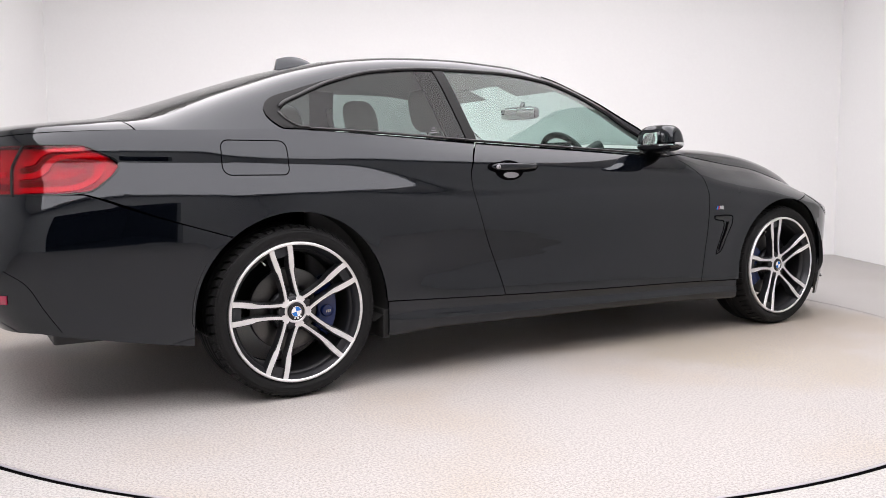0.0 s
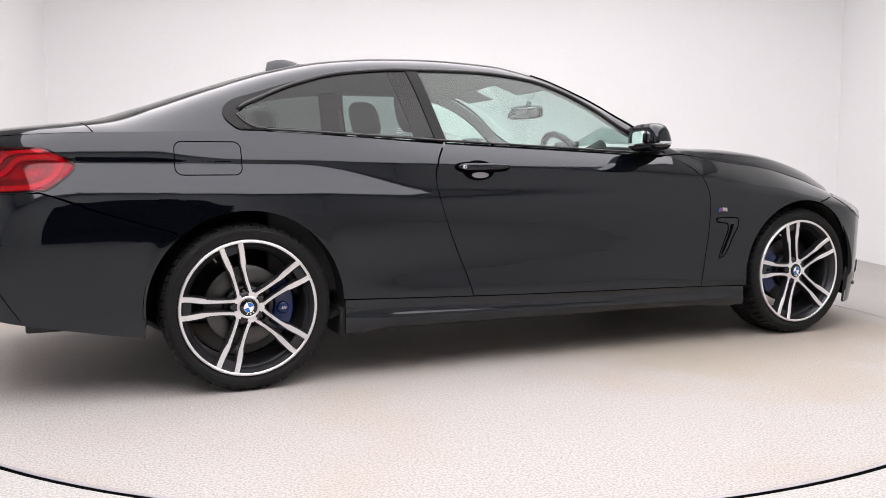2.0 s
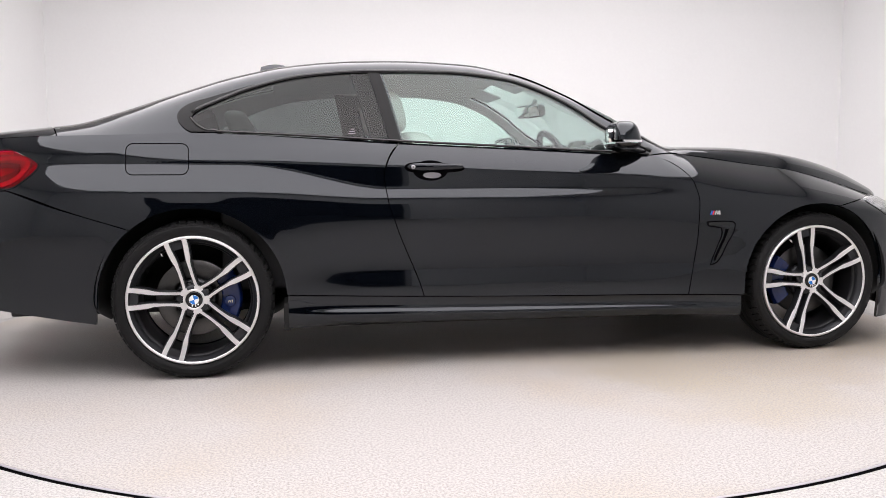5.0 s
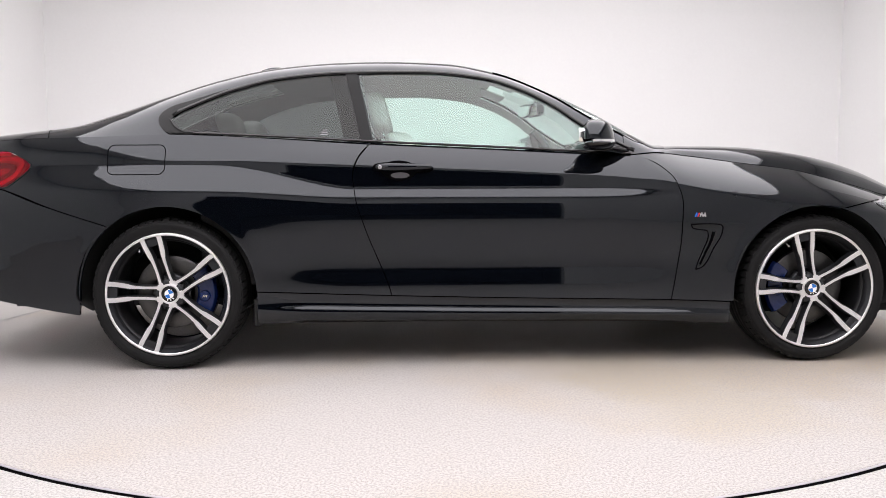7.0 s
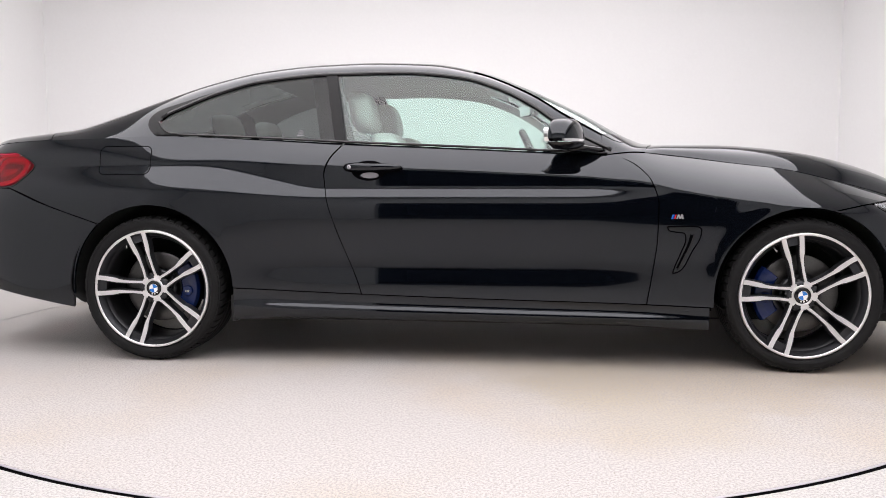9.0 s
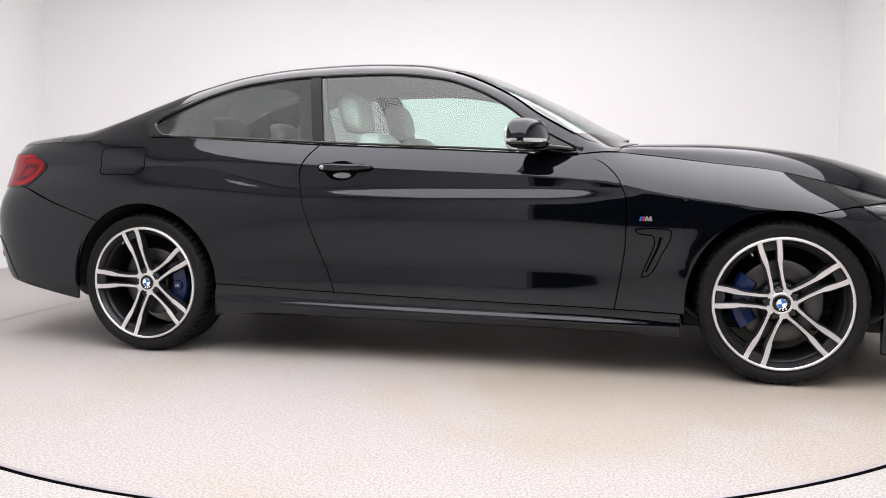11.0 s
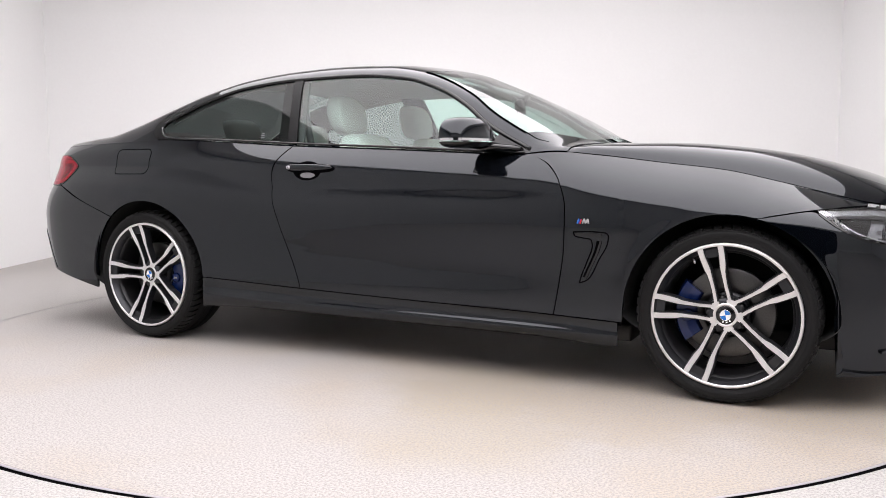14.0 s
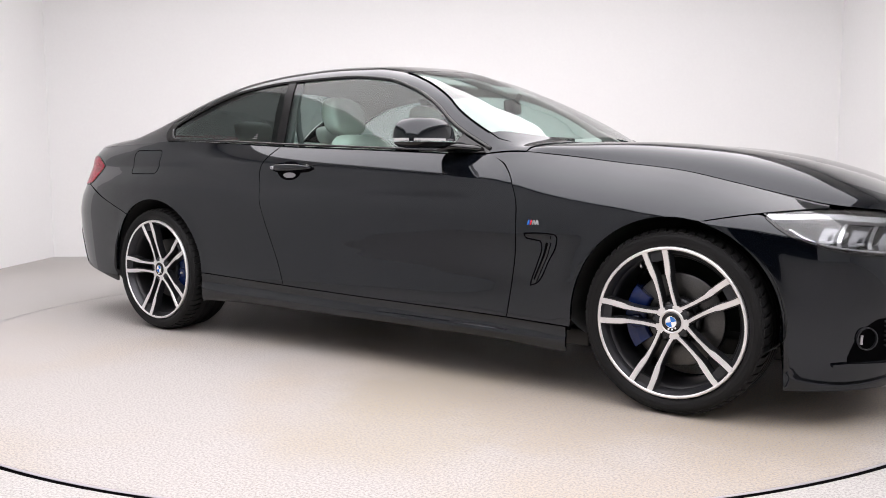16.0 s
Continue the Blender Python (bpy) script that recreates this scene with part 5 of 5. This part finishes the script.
def build_flank_details(side, door):
    build_tail_lamp(side)
    build_head_lamp(side)
    build_door_mirror(side)
    build_handle(door, side)
    if side < 0:
        # fuel flap on the right flank
        flap = part("fuel_flap", loop_ribbon(rounded(-1.657, -1.413, 0.834, 0.960, 0.028, 7, 0.0), 0.0036, 0.0006, 0.004, side), VOID, car, "rounded fuel flap outline in the rear quarter", smooth=False)
    # small etched mark on the quarter glass
    for k in range(3):
        p = at_arc(-0.745 + 0.002 * k, np.array([0.030 + 0.011 * k]))[0] * np.array([1, 1 if side < 0 else -1, 1])
        bm = box(bmesh.new(), (p[0] - 0.016 + 0.004 * k, p[1] + 0.002 * side - 0.0006, p[2] - 0.0016), (p[0] + 0.016 - 0.004 * k, p[1] + 0.002 * side + 0.0006, p[2] + 0.0016))
        part("glass_mark", bm, SATIN_GREY, car, "tiny pale bars etched on the quarter glass", smooth=False)
    # side vent in the front wing
    vent = new("side_vent")
    vent.parent = car
    tagged(vent, "gloss black angular vent in the front wing")
    outline = [(0.842, 0.612), (0.905, 0.615), (0.968, 0.612), (0.981, 0.600), (0.978, 0.575), (0.945, 0.510), (0.908, 0.438), (0.892, 0.424), (0.868, 0.416), (0.872, 0.432), (0.898, 0.500), (0.918, 0.562), (0.912, 0.585), (0.880, 0.590), (0.850, 0.596)]
    part("vent_edge", loop_ribbon(outline, 0.005, 0.0008, 0.004, side), VOID, vent, smooth=False)
    part("vent_slot", ribbon([(0.942, 0.580), (0.932, 0.540), (0.911, 0.490), (0.888, 0.438)], 0.013, 0.0022, 0.004, side, 20), VOID, vent, "dark open vent slot", smooth=False)
    part("vent_blade", ribbon([(0.952, 0.580), (0.938, 0.535), (0.915, 0.485), (0.890, 0.430)], 0.008, 0.0045, 0.006, side, 20), TRIM, vent, "gloss black vent blade", smooth=False)
    part("vent_top", ribbon([(0.850, 0.604), (0.90, 0.604), (0.955, 0.600)], 0.012, 0.0030, 0.005, side, 14), TRIM, vent, smooth=False)
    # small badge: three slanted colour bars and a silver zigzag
    badge = new("wing_badge")
    badge.parent = car
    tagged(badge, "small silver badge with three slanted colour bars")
    for k, m in enumerate((BLUE, DEEPBLUE, RED)):
        x = (0.858 + 0.0058 * k) if side < 0 else (0.905 - 0.0058 * k)
        part("colour_bar", ribbon([(x, 0.645), (x + 0.006, 0.663)], 0.0048, 0.0022, 0.003, side, 3), m, badge, smooth=False)
    part("silver_mark", ribbon([(0.879, 0.645), (0.886, 0.662), (0.892, 0.648), (0.900, 0.662), (0.903, 0.645)], 0.0062, 0.0024, 0.003, side, 41), SATIN, badge, smooth=False)
    # front air intake with fog lamp
    intake = new("air_intake")
    intake.parent = car
    tagged(intake, "dark air intake with fog lamp in the front bumper")
    X = np.linspace(1.945, 2.135, 22)
    top = np.interp(X, [1.945, 1.975, 2.02, 2.135], [0.250, 0.335, 0.372, 0.385])
    panel("intake_floor", flank_patch(X, 0.232 + 0 * X, top, 12, 0.0015, side), VOID, intake, thick=0.004, side=side)
    for k in range(6):
        z = 0.285 + 0.016 * k
        part("slat", ribbon([(2.035, z), (2.08, z + 0.001), (2.13, z + 0.002)], 0.006, 0.012, 0.010, side, 8), PLASTIC, intake, smooth=False)
    part("intake_lip", ribbon([(1.905, 0.222), (1.95, 0.226), (2.03, 0.222), (2.12, 0.218)], 0.010, 0.010, 0.012, side, 20), PAINT, intake, "body-coloured lower lip", smooth=False)
    ring = [(1.992 + 0.024 * math.cos(a), 0.310 + 0.036 * math.sin(a)) for a in np.linspace(0, 2 * math.pi, 24, endpoint=False)]
    fog = part("fog_lamp", loop_ribbon(ring, 0.0035, 0.008, 0.008, side), GUNMETAL, intake, "small round fog lamp with grey bezel", smooth=False)
    part("fog_lens", ribbon([(1.978, 0.292), (1.978, 0.310), (1.980, 0.322)], 0.006, 0.006, 0.004, side, 8), SATIN_GREY, fog, smooth=False)
    # rear reflector and its dark slot
    part("rear_reflector", ribbon([(-2.350, 0.425), (-2.380, 0.425), (-2.405, 0.426)], 0.030, 0.004, 0.006, side, 10), REDLENS, car, "small red rear reflector", smooth=False)
    part("valance_edge", ribbon([(-2.36, 0.52), (-2.30, 0.475), (-2.25, 0.39), (-2.20, 0.312)], 0.006, 0.0030, 0.006, side, 24), PAINT, car, smooth=False)
    # dark seals behind the shut lines
    zs = np.linspace(0.30, 0.955, 24)
    part("door_seal", ribbon([(float(door_rear(z)), z) for z in zs], 0.03, -0.013, 0.006, side, 60), VOID, car, smooth=False)
    zs = np.linspace(0.28, 0.90, 24)
    part("door_seal", ribbon([(float(door_front(z)), z) for z in zs], 0.03, -0.013, 0.006, side, 60), VOID, car, smooth=False)
    xs = np.linspace(-1.02, 1.03, 24)
    part("sill_seal", ribbon([(x, float(sill_line(x))) for x in xs], 0.03, -0.014, 0.006, side, 40), VOID, car, smooth=False)
    xs = np.linspace(-2.30, -1.66, 20)
    part("bumper_seal", ribbon([(x, float(rear_seam(x))) for x in xs], 0.03, -0.014, 0.006, side, 40), VOID, car, smooth=False)
    xs = np.linspace(1.53, 1.72, 10)
    part("bumper_seal", ribbon([(x, float(front_seam(x))) for x in xs], 0.02, -0.014, 0.006, side, 20), VOID, car, smooth=False)
    # mud guard ahead of and behind the wheels
    for x0, x1, z0, z1 in ((-1.045, -1.015, 0.185, 0.30),):
        bm = box(bmesh.new(), (x0, min(side * 0.70, side * 0.885), z0), (x1, max(side * 0.70, side * 0.885), z1), 0.006)
        part("splash_guard", bm, LINER, car)


for side, door in zip((-1, 1), doors):
    build_flank_details(side, door)


def build_roof_fin():
    bm = bmesh.new()
    rows = []
    for t in np.linspace(0, 1, 16):
        x = -1.150 + 0.190 * t
        base = float(centre_z(x)) - 0.012
        top = base + 0.014 + 0.060 * math.sin(math.pi / 2 * (1 - t)) ** 0.8 * (1 - 0.15 * (1 - t) ** 3)
        wide = 0.032 * (0.55 + 0.45 * math.sin(math.pi * min(t * 0.8 + 0.15, 1)))
        back = -0.004
        rows.append([bm.verts.new((x, -wide, base)), bm.verts.new((x + 0.006, -wide * 0.55, base + (top - base) * 0.4)), bm.verts.new((x + 0.014 * (1 - t), -0.006, top)),
                     bm.verts.new((x + 0.014 * (1 - t), 0.006, top)), bm.verts.new((x + 0.006, wide * 0.55, base + (top - base) * 0.4)), bm.verts.new((x, wide, base))])
    for p, q in zip(rows[:-1], rows[1:]):
        for j in range(5):
            bm.faces.new((p[j], p[j + 1], q[j + 1], q[j])).smooth = True
    bm.faces.new(rows[0])
    bm.faces.new(rows[-1][::-1])
    bmesh.ops.recalc_face_normals(bm, faces=bm.faces[:])
    part("roof_aerial", bm, PAINT, car, "black shark-fin aerial")


build_roof_fin()


# ---- cabin ----
def build_seat(y):
    seat = new("front_seat")
    seat.parent = car
    tagged(seat, "pale grey leather sports seat with headrest")

    def back_shape(x, yy, z):
        return (x + (-0.9 * (z + 1)) + 0.35 * (abs(yy) ** 2), yy * (1 - 0.16 * max(0, z)), z)
    bm = superellipsoid(bmesh.new(), (-0.28, y, 0.76), (0.085, 0.25, 0.27), 0.5, 0.5, back_shape)
    part("backrest", bm, LEATHER, seat)
    bm = superellipsoid(bmesh.new(), (-0.02, y, 0.49), (0.27, 0.25, 0.09), 0.5, 0.5)
    part("cushion", bm, LEATHER, seat)

    def head_shape(x, yy, z):
        return (x - 0.35 * z + 0.25 * yy * yy, yy * (1 - 0.12 * max(0, z)), z)
    bm = superellipsoid(bmesh.new(), (-0.535, y, 1.125), (0.062, 0.128, 0.098), 0.62, 0.62, head_shape)
    part("headrest", bm, LEATHER, seat, "pale grey leather headrest")
    bm = bmesh.new()
    for dy in (-0.06, 0.06):
        tube(bm, [(-0.47, y + dy, 0.96), (-0.515, y + dy, 1.06)], 0.007, 8)
    part("headrest_post", bm, CHROME, seat)


def build_cabin():
    for y in (-0.37, 0.37):
        build_seat(y)
    # rear bench
    bench = new("rear_bench")
    bench.parent = car
    tagged(bench, "pale grey leather rear bench with two headrests")
    bm = superellipsoid(bmesh.new(), (-1.10, 0, 0.78), (0.10, 0.62, 0.24), 0.4, 0.35, lambda x, y, z: (x - 1.1 * (z + 0.5), y, z))
    part("backrest", bm, LEATHER, bench)
    part("cushion", superellipsoid(bmesh.new(), (-0.80, 0, 0.52), (0.24, 0.62, 0.09), 0.4, 0.35), LEATHER, bench)
    for y in (-0.33, 0.33):
        bm = superellipsoid(bmesh.new(), (-1.235, y, 1.065), (0.055, 0.125, 0.062), 0.65, 0.65, lambda x, yy, z: (x - 0.35 * z, yy, z))
        part("headrest", bm, LEATHER, bench)
    bm = box(bmesh.new(), (-1.80, -0.66, 0.965), (-1.27, 0.66, 0.985), 0.005)
    part("parcel_shelf", bm, DARKCLOTH, car, "dark parcel shelf")
    bm = box(bmesh.new(), (-1.0, -0.78, 0.236), (0.95, 0.78, 0.27), 0.01)
    part("cabin_carpet", bm, DARKCLOTH, car)
    # dashboard
    bm = bmesh.new()
    prof = [(0.48, 0.62), (0.46, 0.78), (0.49, 0.885), (0.54, 0.918), (0.62, 0.930), (0.75, 0.930), (0.92, 0.915), (0.95, 0.60)]
    rows = [[bm.verts.new((x - 0.06 * (abs(y) / 0.72) ** 3, y, z + (0.018 if (-0.56 < y < -0.18 and 0.5 < x < 0.8) else 0))) for x, z in prof] for y in np.linspace(-0.70, 0.70, 29)]
    for p, q in zip(rows[:-1], rows[1:]):
        for j in range(len(prof)):
            bm.faces.new((p[j], p[(j + 1) % len(prof)], q[(j + 1) % len(prof)], q[j])).smooth = True
    bm.faces.new(rows[0])
    bm.faces.new(rows[-1][::-1])
    bmesh.ops.recalc_face_normals(bm, faces=bm.faces[:])
    part("dashboard", bm, DARKCLOTH, car, "dark dashboard with instrument hood")
    bm = box(bmesh.new(), (0.535, -0.12, 0.90), (0.555, 0.12, 1.005), 0.008)
    part("centre_screen", bm, TRIM, car, "freestanding black centre display")
    # steering wheel on the right-hand side
    wheel = new("steering_wheel")
    wheel.parent = car
    tagged(wheel, "dark leather steering wheel")
    wheel.matrix_basis = pose(0.315, -0.37, 0.865, 0, 64, 0)
    bm = bmesh.new()
    tube(bm, [(0.182 * math.cos(a), 0.182 * math.sin(a), 0) for a in np.linspace(0, 2 * math.pi, 48, endpoint=False)], 0.0165, 12, closed=True)
    part("wheel_rim", bm, PLASTIC, wheel)
    part("airbag_boss", superellipsoid(bmesh.new(), (0, 0, 0.02), (0.065, 0.085, 0.03), 0.6, 0.6), PLASTIC, wheel)
    for a in (90, 270, 0):
        bm = bmesh.new()
        c, s2 = math.cos(radians(a)), math.sin(radians(a))
        tube(bm, [(0.05 * c, 0.05 * s2, 0.02), (0.178 * c, 0.178 * s2, 0.0)], 0.014, 8)
        part("wheel_spoke", bm, SATIN_GREY if a else PLASTIC, wheel)
    bm = bmesh.new()
    tube(bm, [(0, 0, 0.02), (0, 0, 0.25)], 0.035, 12)
    part("steering_column", bm, PLASTIC, wheel)
    # interior mirror with its foot
    mirror = new("interior_mirror")
    mirror.parent = car
    tagged(mirror, "dark interior mirror hanging from the windscreen")
    mirror.matrix_basis = pose(0.265, -0.01, 1.160, 0, -8, 18)
    part("mirror_body", superellipsoid(bmesh.new(), (0.012, 0, 0), (0.022, 0.125, 0.036), 0.5, 0.5), PLASTIC, mirror)
    bm = box(bmesh.new(), (-0.0135, -0.112, -0.027), (-0.009, 0.112, 0.027), 0.002)
    part("mirror_face", bm, MIRROR, mirror)
    bm = bmesh.new()
    tube(bm, [(0.02, 0, 0.01), (0.055, 0, 0.055)], 0.013, 8)
    part("mirror_stem", bm, PLASTIC, mirror)
    # headlining, pillar linings and door cards
    xs = np.linspace(-1.05, 0.03, 30)
    P = mirrored(upper(xs, lambda x, i: pillar_arc(x) - 0.05, full_arc, 16)) - np.array([0, 0, 0.030])
    panel("headlining", P, HEADLINING, car, "pale grey headlining", thick=0.01)
    for side in (-1, 1):
        xs = np.linspace(-1.38, 0.62, 60)
        P = upper(xs, lambda x, i: window_arc(x) + 0.006, lambda x, i: pillar_arc(x) - 0.004, 8) + np.array([0, 0.028, -0.012])
        panel("pillar_lining", P, HEADLINING, car, side=side, thick=0.006)
        y = 0.74 * side
        bm = box(bmesh.new(), (-0.55, min(y, y - 0.05 * side), 0.34), (0.70, max(y, y - 0.05 * side), 0.915), 0.02)
        part("door_card", bm, DARKCLOTH, car, "dark door card")
        bm = box(bmesh.new(), (-1.30, min(y, y - 0.05 * side), 0.34), (-0.57, max(y, y - 0.05 * side), 0.945), 0.02)
        part("side_card", bm, DARKCLOTH, car)
        grid = [[at_arc(-0.66 + du - 0.075 * v, np.array([0.01 + window_arc(-0.6) * v]))[0] + np.array([0, 0.03, 0]) for v in np.linspace(0, 1.0, 14)] for du in np.linspace(0, 0.14, 5)]
        panel("pillar_trim", grid, DARKCLOTH, car, thick=0.015, side=side)
        bm = bmesh.new()
        tube(bm, [(-0.60, side * 0.63, 1.20), (-0.56, side * 0.66, 1.05), (-0.50, side * 0.66, 0.80)], 0.02, 4)
        part("seat_belt", bm, DARKCLOTH, car)
    for y in (-0.30, 0.30):
        bm = box(bmesh.new(), (0.02, y - 0.16, 1.262), (0.16, y + 0.16, 1.276), 0.006)
        bmesh.ops.rotate(bm, cent=(0.09, y, 1.27), matrix=Matrix.Rotation(radians(20), 3, "Y"), verts=bm.verts[:])
        part("sun_visor", bm, HEADLINING, car)


build_cabin()


# ---- motion ----
AXIS = Matrix.Translation((0.1882, -0.0510, 0))


def motions():
    turn = [(t, Matrix.Rotation(radians(31.575 - 4.1457 * t), 4, "Z")) for t in np.linspace(0, 16, 33)]
    walk(turntable, turn)
    walk(car, [(t, m @ AXIS) for t, m in turn])


motions()
